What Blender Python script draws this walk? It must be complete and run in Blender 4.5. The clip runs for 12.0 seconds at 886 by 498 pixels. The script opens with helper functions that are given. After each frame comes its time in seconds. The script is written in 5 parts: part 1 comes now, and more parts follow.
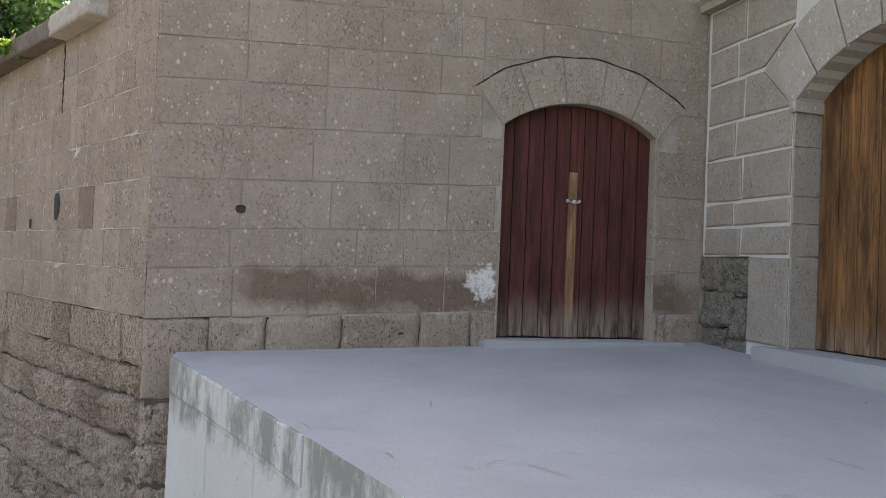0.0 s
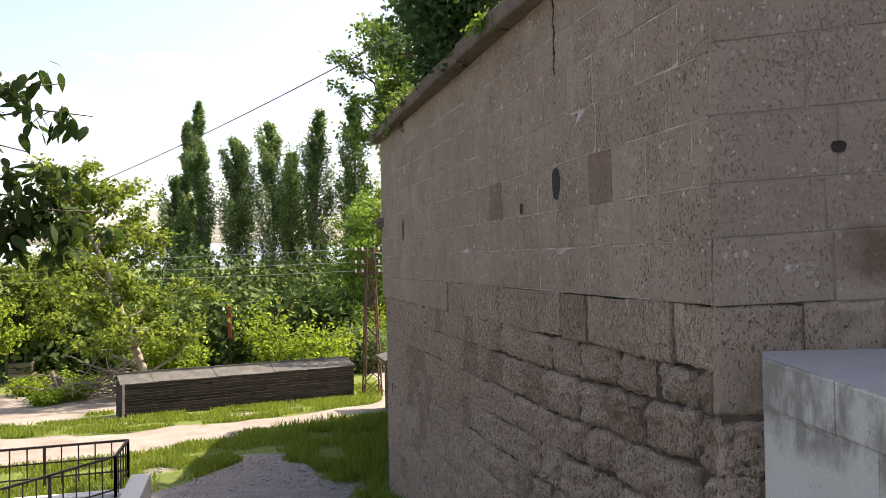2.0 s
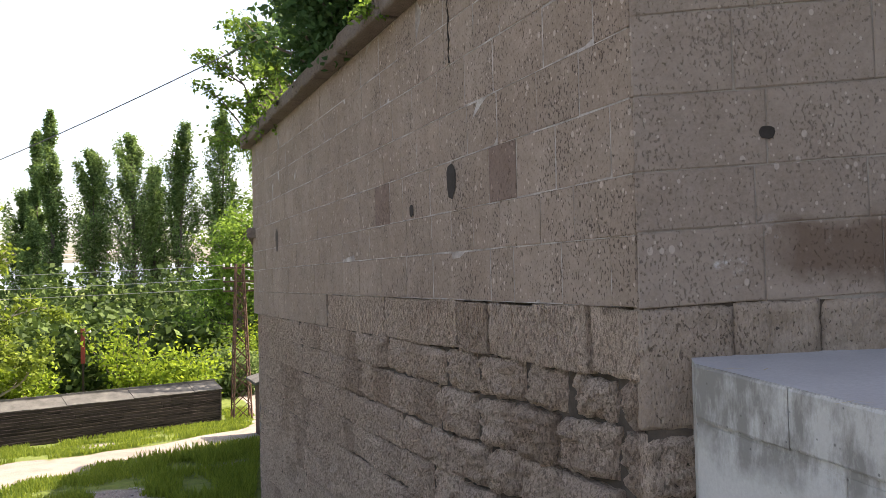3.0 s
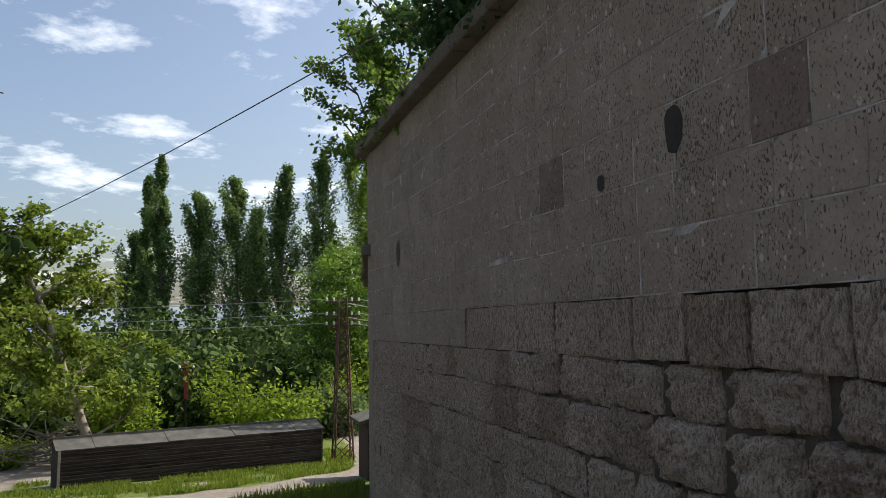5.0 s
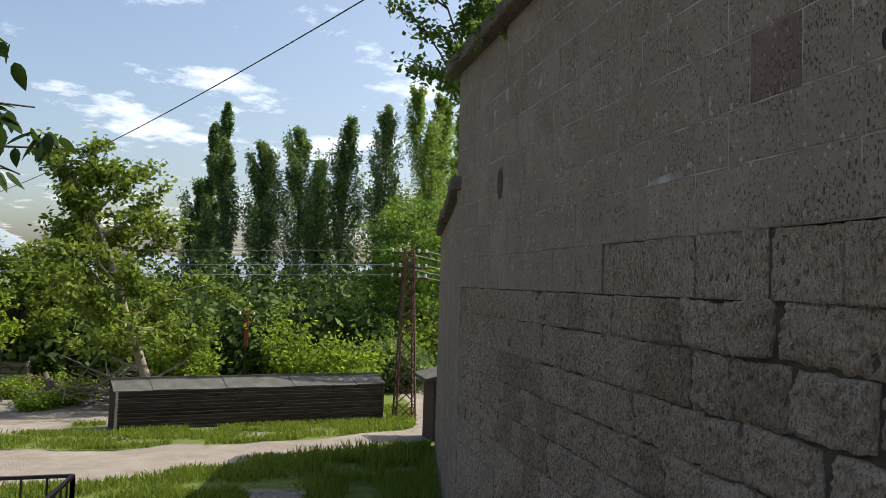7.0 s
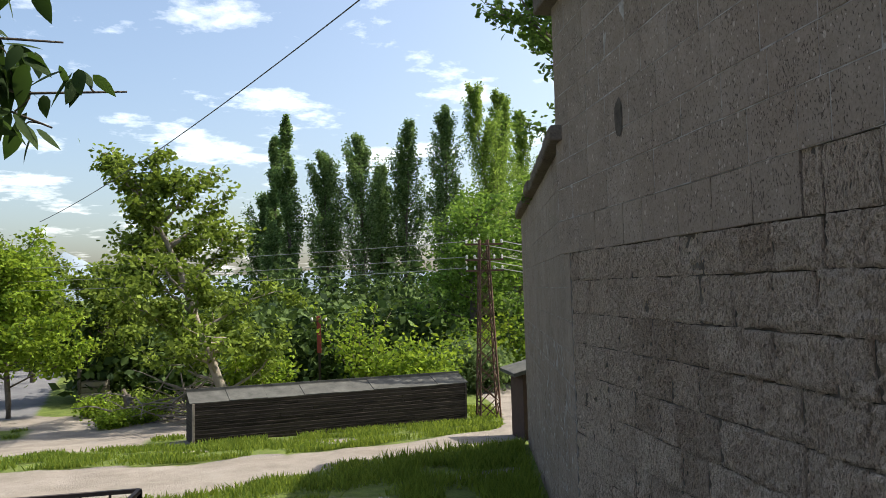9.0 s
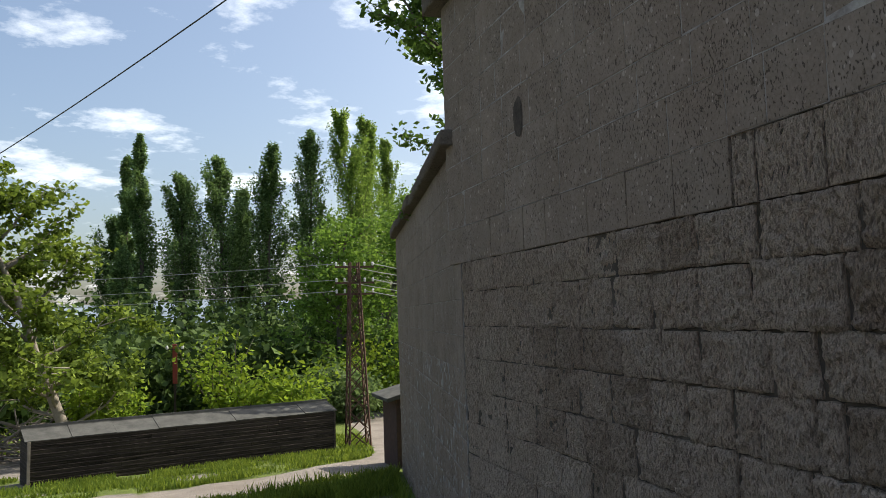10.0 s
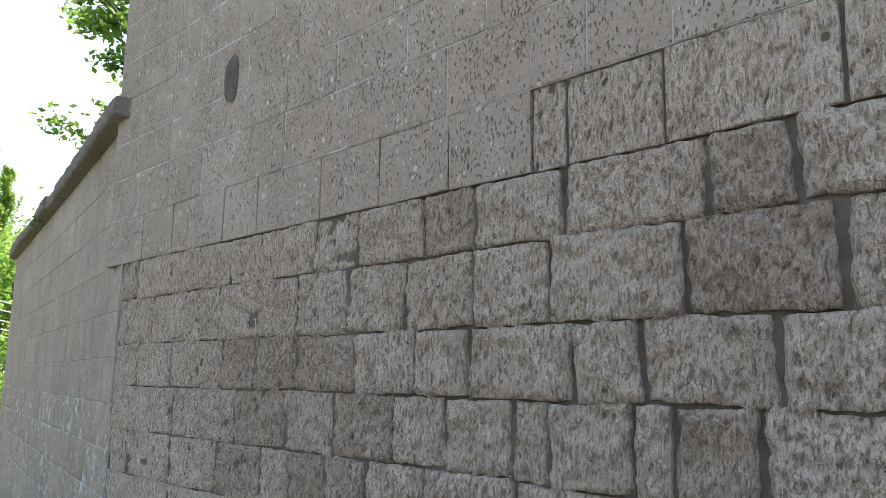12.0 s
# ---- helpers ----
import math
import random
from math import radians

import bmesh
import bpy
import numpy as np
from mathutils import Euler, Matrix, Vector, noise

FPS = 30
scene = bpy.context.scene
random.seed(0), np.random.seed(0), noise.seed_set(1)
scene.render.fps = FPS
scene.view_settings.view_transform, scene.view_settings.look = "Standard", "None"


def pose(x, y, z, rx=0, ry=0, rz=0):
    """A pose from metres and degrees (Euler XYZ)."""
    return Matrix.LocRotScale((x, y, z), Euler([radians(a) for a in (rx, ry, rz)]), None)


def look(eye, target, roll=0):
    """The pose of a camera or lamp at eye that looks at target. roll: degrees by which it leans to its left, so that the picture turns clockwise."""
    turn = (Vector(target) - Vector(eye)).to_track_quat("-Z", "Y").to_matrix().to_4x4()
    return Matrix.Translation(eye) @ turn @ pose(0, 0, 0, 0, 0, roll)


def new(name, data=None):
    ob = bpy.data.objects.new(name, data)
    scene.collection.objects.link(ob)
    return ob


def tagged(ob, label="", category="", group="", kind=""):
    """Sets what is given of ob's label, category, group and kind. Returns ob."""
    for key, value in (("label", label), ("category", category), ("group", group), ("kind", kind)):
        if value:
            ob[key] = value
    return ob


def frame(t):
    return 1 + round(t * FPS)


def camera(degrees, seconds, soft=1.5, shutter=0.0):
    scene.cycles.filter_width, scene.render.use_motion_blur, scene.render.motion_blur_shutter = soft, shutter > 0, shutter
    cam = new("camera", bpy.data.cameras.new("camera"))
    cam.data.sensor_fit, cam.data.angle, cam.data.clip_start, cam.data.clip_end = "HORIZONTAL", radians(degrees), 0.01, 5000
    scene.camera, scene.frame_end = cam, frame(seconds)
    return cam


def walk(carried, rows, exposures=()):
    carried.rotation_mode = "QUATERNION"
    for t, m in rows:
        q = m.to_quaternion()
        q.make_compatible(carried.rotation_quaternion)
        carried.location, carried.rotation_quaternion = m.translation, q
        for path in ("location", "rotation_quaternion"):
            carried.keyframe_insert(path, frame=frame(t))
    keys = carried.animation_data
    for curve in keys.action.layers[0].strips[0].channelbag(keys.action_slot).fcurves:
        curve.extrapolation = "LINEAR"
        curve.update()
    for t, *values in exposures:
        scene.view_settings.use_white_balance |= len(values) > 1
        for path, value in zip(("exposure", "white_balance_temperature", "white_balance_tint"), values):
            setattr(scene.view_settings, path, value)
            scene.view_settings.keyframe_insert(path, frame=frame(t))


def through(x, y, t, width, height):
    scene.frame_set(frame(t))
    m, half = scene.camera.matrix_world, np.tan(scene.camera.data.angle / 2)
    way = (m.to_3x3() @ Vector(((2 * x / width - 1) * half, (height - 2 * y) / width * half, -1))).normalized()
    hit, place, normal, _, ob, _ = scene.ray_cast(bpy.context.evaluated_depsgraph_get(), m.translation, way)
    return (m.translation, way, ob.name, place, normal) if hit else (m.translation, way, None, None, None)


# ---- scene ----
cam = camera(59.3, 12.0, 0.65)
PATH = [
    (0, (-2.286, -5.592, 1.602), (-0.922, -4.13, 1.65), 2.4),
    (0.5, (-2.183, -5.123, 1.516), (-0.917, -3.576, 1.552), 0.6),
    (1, (-2.221, -4.669, 1.47), (-1.105, -3.01, 1.535), -1.8),
    (1.5, (-2.332, -4.19, 1.406), (-1.56, -2.346, 1.478), -0.9),
    (2, (-2.468, -3.695, 1.419), (-1.962, -1.76, 1.448), -1),
    (2.5, (-2.525, -3.44, 1.376), (-1.777, -1.586, 1.315), -0.4),
    (3, (-2.385, -3.054, 1.324), (-1.571, -1.228, 1.394), -1.4),
    (3.5, (-2.399, -2.618, 1.268), (-1.601, -0.785, 1.323), -1),
    (3.7, (-2.403, -2.479, 1.229), (-1.635, -0.632, 1.278), -0.3),
    (5.3, (-2.373, -1.15, 0.983), (-1.72, 0.982, 1.21), -1.11),
    (5.5, (-2.395, -1.013, 0.959), (-1.685, 1.102, 1.178), -0.61),
    (6, (-2.47, -0.633, 0.879), (-1.465, 1.574, 1.123), 3.4),
    (6.5, (-2.462, -0.156, 0.921), (-1.795, 1.67, 1.156), 3.57),
    (7, (-2.423, 0.306, 0.824), (-2.002, 2.12, 0.907), 1.8),
    (7.5, (-2.488, 0.481, 0.666), (-2.193, 2.315, 0.761), 2.18),
    (7.7, (-2.53, 0.56, 0.617), (-2.307, 2.403, 0.73), 1.88),
    (9.3, (-2.573, 1.88, 0.397), (-2.242, 3.85, 0.481), -2.7),
    (9.5, (-2.639, 1.951, 0.348), (-2.23, 3.908, 0.413), -1.9),
    (10, (-2.679, 2.307, 0.293), (-2.042, 4.196, 0.456), -2),
    (10.5, (-2.736, 2.572, 0.209), (-1.718, 4.276, 0.451), -2.2),
    (11, (-2.714, 2.921, 0.101), (-1.487, 4.479, 0.362), -3.3),
    (11.5, (-2.597, 3.246, -0.015), (-1.278, 4.726, 0.249), -3),
    (12, (-2.481, 3.591, -0.08), (-1.096, 4.995, 0.252), 0.9),
]
EXPOSURES = [
    (0.0, 2.15, 7380, 16), (0.5, 2.4, 7380, 16), (1.0, 2.15, 7380, 16), (1.5, 1.95, 7380, 16), (2.0, 1.35, 7330, 18), (2.5, 1.15, 7280, 19), (3.0, 1.6, 7280, 18),
    (3.5, 1.05, 7230, 17), (5.3, 0.2, 6530, 9), (5.5, 0.2, 6530, 9), (6.0, 0.65, 6580, 10), (6.5, 0.85, 6680, 11), (7.0, 0.4, 6630, 9), (7.5, 0.35, 6630, 9),
    (9.3, 0.65, 6530, 8), (9.5, 0.65, 6530, 8), (10.0, 0.3, 6530, 8), (10.5, 1.35, 6580, 11), (11.0, 1.3, 6530, 10), (11.5, 2.25, 6380, 9), (12.0, 2.35, 6280, 8)]
walk(cam, [(t, look(eye, target, roll)) for t, eye, target, roll in PATH], EXPOSURES)

# ---- sky and sun ----
SUN_AZIMUTH = math.atan2(0.22, 0.975)
SUN_HEIGHT = radians(48)
sun_way = Vector((math.cos(SUN_AZIMUTH) * math.cos(SUN_HEIGHT), math.sin(SUN_AZIMUTH) * math.cos(SUN_HEIGHT), math.sin(SUN_HEIGHT)))
sun = new("sun", bpy.data.lights.new("sun", "SUN"))
sun.data.energy, sun.data.angle, sun.data.color = 5.0, radians(0.6), (1.0, 0.93, 0.82)
sun.matrix_world = look(sun_way * 60, (0, 0, 0))

world = bpy.data.worlds.new("sky")
scene.world = world
world.use_nodes = True
wn, wl = world.node_tree.nodes, world.node_tree.links
wn.clear()
w_out, w_back = wn.new("ShaderNodeOutputWorld"), wn.new("ShaderNodeBackground")
sky = wn.new("ShaderNodeTexSky")
sky.sky_type, sky.sun_disc = "NISHITA", False
sky.sun_elevation, sky.sun_rotation = SUN_HEIGHT, radians(90) - SUN_AZIMUTH
sky.air_density, sky.dust_density, sky.ozone_density = 1.0, 3.4, 1.0
w_geo, w_sep, w_div = wn.new("ShaderNodeTexCoord"), wn.new("ShaderNodeSeparateXYZ"), wn.new("ShaderNodeVectorMath")
w_add, w_comb = wn.new("ShaderNodeMath"), wn.new("ShaderNodeCombineXYZ")
w_div.operation, w_add.operation, w_add.inputs[1].default_value = "DIVIDE", "ADD", 0.12
wl.new(w_geo.outputs["Generated"], w_sep.inputs[0])
wl.new(w_sep.outputs[2], w_add.inputs[0])
for k in range(3):
    wl.new(w_add.outputs[0], w_comb.inputs[k])
wl.new(w_geo.outputs["Generated"], w_div.inputs[0])
wl.new(w_comb.outputs[0], w_div.inputs[1])
w_cloud = wn.new("ShaderNodeTexNoise")
w_cloud.inputs["Scale"].default_value, w_cloud.inputs["Detail"].default_value, w_cloud.inputs["Roughness"].default_value = 2.6, 10, 0.62
wl.new(w_div.outputs[0], w_cloud.inputs["Vector"])
w_ramp = wn.new("ShaderNodeMapRange")
for name, value in (("From Min", 0.54), ("From Max", 0.92), ("To Min", 0.0), ("To Max", 1.0)):
    w_ramp.inputs[name].default_value = value
wl.new(w_cloud.outputs[0], w_ramp.inputs[0])
w_mix = wn.new("ShaderNodeMix")
w_mix.data_type = "RGBA"
wl.new(w_ramp.outputs[0], w_mix.inputs[0])
wl.new(sky.outputs[0], w_mix.inputs[6])
w_mix.inputs[7].default_value = (13.5, 13.5, 13.6, 1)
wl.new(w_mix.outputs[2], w_back.inputs[0])
w_back.inputs[1].default_value = 0.15
wl.new(w_back.outputs[0], w_out.inputs[0])


# ---- materials ----
class Mat:
    """A small node builder round one Principled shader."""

    def __init__(self, name, rough=0.85, metal=0.0, spec=0.3):
        self.m = bpy.data.materials.new(name)
        self.m.use_nodes = True
        self.n, self.l = self.m.node_tree.nodes, self.m.node_tree.links
        self.b = self.n["Principled BSDF"]
        self.b.inputs["Roughness"].default_value, self.b.inputs["Metallic"].default_value = rough, metal
        self.b.inputs["Specular IOR Level"].default_value = spec
        self.geo = self.n.new("ShaderNodeNewGeometry")
        self.pos = self.geo.outputs["Position"]
        self.bumped = None

    def scaled(self, v, turn=(0, 0, 0)):
        k = self.n.new("ShaderNodeMapping")
        k.inputs["Scale"].default_value, k.inputs["Rotation"].default_value = v, turn
        self.l.new(self.pos, k.inputs[0])
        return k.outputs[0]

    def noise(self, scale, detail=4, rough=0.55, vec=None):
        k = self.n.new("ShaderNodeTexNoise")
        k.inputs["Scale"].default_value, k.inputs["Detail"].default_value, k.inputs["Roughness"].default_value = scale, detail, rough
        self.l.new(vec or self.pos, k.inputs["Vector"])
        return k.outputs[0]

    def cells(self, scale, vec=None, feature="F1", rand=1.0):
        k = self.n.new("ShaderNodeTexVoronoi")
        k.feature = feature
        k.inputs["Scale"].default_value, k.inputs["Randomness"].default_value = scale, rand
        self.l.new(vec or self.pos, k.inputs["Vector"])
        return k

    def spots(self, scale, share, size, vec=None):
        """Scattered spots: a share of the cells holds one, each of its own size."""
        v = self.cells(scale, vec)
        s = self.n.new("ShaderNodeSeparateColor")
        self.l.new(v.outputs["Color"], s.inputs[0])
        grown = self.span(s.outputs[0], 1 - share, 1.0, 0.0, size)
        return self.span(self.maths("SUBTRACT", v.outputs["Distance"], grown), -0.05, 0.0, 1, 0)

    def span(self, value, a, b, lo=0.0, hi=1.0):
        k = self.n.new("ShaderNodeMapRange")
        for i, v in enumerate((a, b, lo, hi)):
            k.inputs[i + 1].default_value = v
        self.l.new(value, k.inputs[0])
        return k.outputs[0]

    def maths(self, op, a, b):
        k = self.n.new("ShaderNodeMath")
        k.operation = op
        for i, v in enumerate((a, b)):
            if isinstance(v, (int, float)):
                k.inputs[i].default_value = v
            else:
                self.l.new(v, k.inputs[i])
        return k.outputs[0]

    def mix(self, fac, a, b, blend="MIX"):
        k = self.n.new("ShaderNodeMix")
        k.data_type, k.blend_type = "RGBA", blend
        for i, v in ((0, fac), (6, a), (7, b)):
            if isinstance(v, (int, float)):
                k.inputs[i].default_value = v
            elif isinstance(v, tuple):
                k.inputs[i].default_value = (*v, 1)
            else:
                self.l.new(v, k.inputs[i])
        return k.outputs[2]

    def random(self):
        return self.n.new("ShaderNodeObjectInfo").outputs["Random"]

    def island(self):
        return self.geo.outputs["Random Per Island"]

    def axis(self, i):
        k = self.n.new("ShaderNodeSeparateXYZ")
        self.l.new(self.pos, k.inputs[0])
        return k.outputs[i]

    def color(self, c):
        if isinstance(c, tuple):
            self.b.inputs["Base Color"].default_value = (*c, 1)
        else:
            self.l.new(c, self.b.inputs["Base Color"])
        return self

    def bump(self, height, strength=0.4, distance=0.01):
        k = self.n.new("ShaderNodeBump")
        k.inputs["Strength"].default_value, k.inputs["Distance"].default_value = strength, distance
        self.l.new(height, k.inputs["Height"])
        if self.bumped:
            self.l.new(self.bumped, k.inputs["Normal"])
        self.bumped = k.outputs[0]
        self.l.new(self.bumped, self.b.inputs["Normal"])
        return self


def tuff(name, base, dark, pits=1.0, chisel=0.0, stain=0.35, damp=False):
    """Pitted volcanic building stone: block to block tint, cloudy stains, dark pits, pale flecks."""
    k = Mat(name, 0.92, spec=0.15)
    tint = k.mix(k.span(k.random(), 0, 1), base, dark)
    cloud = k.span(k.noise(1.3, 5, 0.6), 0.35, 0.7)
    c = k.mix(k.maths("MULTIPLY", cloud, min(1.0, stain * 1.5)), tint, (base[0] * 0.62, base[1] * 0.56, base[2] * 0.52))
    mottle = k.noise(7.5, 5, 0.65)
    c = k.mix(k.span(mottle, 0.5, 0.68, 0, 0.55), c, (base[0] * 0.66, base[1] * 0.62, base[2] * 0.58))
    c = k.mix(k.span(mottle, 0.48, 0.34, 0, 0.35), c, (base[0] * 1.22, base[1] * 1.22, base[2] * 1.22))
    streak = k.span(k.noise(1.0, 4, 0.6, k.scaled((5, 5, 0.5))), 0.52, 0.75)
    c = k.mix(k.maths("MULTIPLY", streak, stain * 0.7), c, (base[0] * 0.72, base[1] * 0.7, base[2] * 0.66))
    grain = k.noise(46, 4, 0.7)
    c = k.mix(k.span(grain, 0.3, 0.7, 0, 0.5), c, (base[0] * 1.25, base[1] * 1.24, base[2] * 1.22))
    warp = k.scaled((1.25, 1.25, 0.9), (0.4, 0.2, 0.1))
    crowd = k.noise(2.3, 3, 0.6)
    pit = k.span(k.maths("SUBTRACT", k.noise(1.0, 2, 0.55, k.scaled((85, 85, 46), (0.4, 0.25, 0.0))), k.maths("MULTIPLY", crowd, 0.32)), 0.175, 0.235, 1, 0)
    gouge = k.maths("SUBTRACT", k.noise(1.0, 3, 0.6, k.scaled((32, 32, 19), (0.3, -0.2, 0.0))), k.maths("MULTIPLY", crowd, 0.2))
    big = k.span(gouge, 0.148, 0.18, 1, 0)
    slit = k.spots(11, 0.1, 0.2, k.scaled((2.2, 2.2, 0.8)))
    hole = k.maths("MULTIPLY", k.maths("MAXIMUM", pit, k.maths("MAXIMUM", big, slit)), pits)
    c = k.mix(k.maths("MULTIPLY", hole, 0.82), c, (base[0] * 0.2, base[1] * 0.18, base[2] * 0.17))
    fleck = k.maths("MAXIMUM", k.spots(17, 0.22, 0.36, warp), k.spots(36, 0.2, 0.4, warp))
    c = k.mix(k.maths("MULTIPLY", fleck, 0.2 if chisel else 0.6), c, (base[0] * 1.75, base[1] * 1.8, base[2] * 1.85))
    k.bump(grain, 0.35, 0.004)
    k.bump(k.maths("SUBTRACT", 1.0, hole), 0.9, 0.008)
    if chisel:
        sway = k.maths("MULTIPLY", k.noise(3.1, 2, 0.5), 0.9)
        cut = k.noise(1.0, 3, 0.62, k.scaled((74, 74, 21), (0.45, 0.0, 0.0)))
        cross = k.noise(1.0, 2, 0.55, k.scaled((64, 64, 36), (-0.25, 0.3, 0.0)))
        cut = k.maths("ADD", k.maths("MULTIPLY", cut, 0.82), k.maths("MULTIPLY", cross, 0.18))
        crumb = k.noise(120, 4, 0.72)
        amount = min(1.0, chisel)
        # hollows and nicks darkened: dirt, plus the cuts' own shade painted in
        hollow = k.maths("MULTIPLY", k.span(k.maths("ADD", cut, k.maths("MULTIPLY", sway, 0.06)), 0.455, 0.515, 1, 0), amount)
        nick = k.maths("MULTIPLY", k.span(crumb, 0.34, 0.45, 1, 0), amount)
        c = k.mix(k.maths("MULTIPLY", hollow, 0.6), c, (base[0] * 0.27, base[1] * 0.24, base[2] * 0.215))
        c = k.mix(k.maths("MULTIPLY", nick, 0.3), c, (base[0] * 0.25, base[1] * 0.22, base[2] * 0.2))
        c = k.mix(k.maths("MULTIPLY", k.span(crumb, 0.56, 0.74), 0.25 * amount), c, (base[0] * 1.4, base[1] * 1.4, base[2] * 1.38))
        k.bump(cut, chisel, 0.16)
        k.bump(crumb, chisel * 0.8, 0.02)
    if damp:
        x, z = k.maths("SUBTRACT", k.maths("MULTIPLY", k.axis(0), 0.896), k.maths("MULTIPLY", k.axis(1), 0.444)), k.axis(2)
        edge = k.maths("MULTIPLY", k.maths("SUBTRACT", k.noise(2.6, 6, 0.65), 0.5), 0.42)
        rise = k.span(k.maths("ADD", z, edge), 1.5, 1.6, 1, 0)
        fall = k.span(k.maths("ADD", z, edge), 1.22, 1.32, 0, 1)
        along = k.maths("MULTIPLY", k.span(k.maths("ADD", x, edge), 0.5, 0.75, 0, 1), k.span(x, 4.4, 4.8, 1, 0))
        damp_mask = k.maths("MULTIPLY", k.maths("MULTIPLY", rise, fall), along)
        c = k.mix(k.maths("MULTIPLY", damp_mask, 0.72), c, (0.10, 0.062, 0.04))
        far = k.maths("ADD", k.maths("POWER", k.maths("DIVIDE", k.maths("SUBTRACT", x, 2.58), 0.17), 2), k.maths("POWER", k.maths("DIVIDE", k.maths("SUBTRACT", z, 1.50), 0.14), 2))
        chalk = k.span(k.maths("ADD", far, k.maths("MULTIPLY", k.maths("SUBTRACT", k.noise(8, 6, 0.75), 0.5), 6.0)), 0.2, 1.0, 1, 0)
        c = k.mix(k.maths("MULTIPLY", chalk, 0.85), c, (0.62, 0.60, 0.56))
        lime = k.maths("MULTIPLY", k.span(k.noise(5, 6, 0.75), 0.56, 0.66), k.maths("MULTIPLY", k.span(z, 1.2, 1.35, 0, 1), k.span(z, 1.45, 1.62, 1, 0)))
        c = k.mix(k.maths("MULTIPLY", lime, k.span(x, 0.5, 0.8, 0.75, 0.12)), c, (0.55, 0.53, 0.5))
    k.color(c)
    return k.m


STONE = tuff("dressed_tuff", (0.262, 0.21, 0.167), (0.182, 0.143, 0.111), 0.9, 0.0, 0.75)
STONE_BROWN = tuff("brown_tuff", (0.175, 0.128, 0.102), (0.15, 0.11, 0.088), 0.6)
STONE_COPING = tuff("coping_tuff", (0.165, 0.138, 0.116), (0.115, 0.094, 0.078), 0.8, 0.3, 0.6)
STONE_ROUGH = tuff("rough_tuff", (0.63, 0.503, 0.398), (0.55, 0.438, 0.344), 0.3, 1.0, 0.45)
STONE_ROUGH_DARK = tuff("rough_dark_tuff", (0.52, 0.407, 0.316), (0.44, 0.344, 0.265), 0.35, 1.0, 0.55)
STONE_FACADE = tuff("facade_tuff", (0.272, 0.223, 0.184), (0.225, 0.183, 0.15), 0.5, 0.0, 0.45, True)
STONE_ARCH = tuff("arch_tuff", (0.29, 0.243, 0.2), (0.25, 0.209, 0.172), 0.6, 0.0, 0.3)
STONE_PORCH = tuff("porch_tuff", (0.295, 0.262, 0.222), (0.225, 0.198, 0.168), 0.5, 0.12)
STONE_BAND = tuff("band_tuff", (0.30, 0.242, 0.192), (0.24, 0.192, 0.15), 0.8, 0.3, 0.7)
STONE_ERODED = tuff("eroded_tuff", (0.27, 0.24, 0.2), (0.21, 0.186, 0.155), 0.9, 0.6, 0.8)
STONE_TRIM = tuff("trim_tuff", (0.33, 0.30, 0.26), (0.29, 0.262, 0.226), 0.3, 0.0, 0.2)


def plain(name, a, b, scale, rough=0.9, bump=0.3, dist=0.01, fine=40, spec=0.2, metal=0.0):
    k = Mat(name, rough, metal, spec)
    f = k.span(k.noise(scale, 5, 0.6), 0.3, 0.7)
    c = k.mix(f, a, b)
    n = k.noise(fine, 4, 0.7)
    k.color(k.mix(k.span(n, 0.3, 0.7, 0, 0.3), c, tuple(v * 0.6 for v in a)))
    k.bump(n, bump, dist)
    return k.m


MORTAR = plain("mortar", (0.12, 0.096, 0.077), (0.52, 0.48, 0.43), 4.5, 0.95, 0.6, 0.01, 60)
MORTAR_DARK = plain("dark_joint", (0.042, 0.034, 0.027), (0.12, 0.097, 0.077), 6, 0.95, 0.6, 0.015, 50)
# brown pointing, darkened so its colour carries the shadow in the joints
MORTAR_FLUSH = plain("shade_darkened_pointing", (0.055, 0.044, 0.035), (0.135, 0.11, 0.087), 5, 0.95, 0.6, 0.015, 50)
MORTAR_FRONT = plain("facade_pointing", (0.19, 0.157, 0.128), (0.38, 0.34, 0.29), 4.5, 0.95, 0.6, 0.01, 60)
# near-black that stands for the shade inside holes, cracks and board gaps
GAP_SHADE = plain("gap_shade", (0.03, 0.026, 0.022), (0.05, 0.043, 0.037), 9, 0.95)
MORTAR_PALE = plain("pale_pointing", (0.44, 0.425, 0.39), (0.53, 0.515, 0.48), 6, 0.9, 0.4, 0.006, 60)
IRON = plain("rusted_iron", (0.07, 0.045, 0.035), (0.035, 0.028, 0.025), 30, 0.7, 0.3, 0.003, 120, 0.4, 0.3)
RUST = plain("rusty_steel", (0.13, 0.065, 0.04), (0.07, 0.045, 0.035), 9, 0.75, 0.3, 0.003, 90, 0.4, 0.2)
CABLE = plain("cable", (0.07, 0.07, 0.075), (0.1, 0.1, 0.1), 3, 0.6)
DULL_WIRE = plain("dull_wire", (0.3, 0.31, 0.3), (0.36, 0.37, 0.36), 3, 0.6)
WIRE = plain("aluminium_wire", (0.45, 0.45, 0.42), (0.5, 0.5, 0.48), 3, 0.4, metal=0.6)
CERAMIC = plain("ceramic", (0.6, 0.58, 0.54), (0.7, 0.68, 0.64), 20, 0.3, 0.05)
BARK = plain("bark", (0.17, 0.145, 0.12), (0.09, 0.075, 0.06), 14, 0.95, 0.9, 0.03, 30)
BARK_PALE = plain("pale_bark", (0.33, 0.29, 0.24), (0.2, 0.17, 0.14), 10, 0.95, 0.8, 0.02, 30)
DEADWOOD = plain("dead_wood", (0.3, 0.26, 0.22), (0.16, 0.135, 0.115), 7, 0.95, 0.7, 0.02, 30)
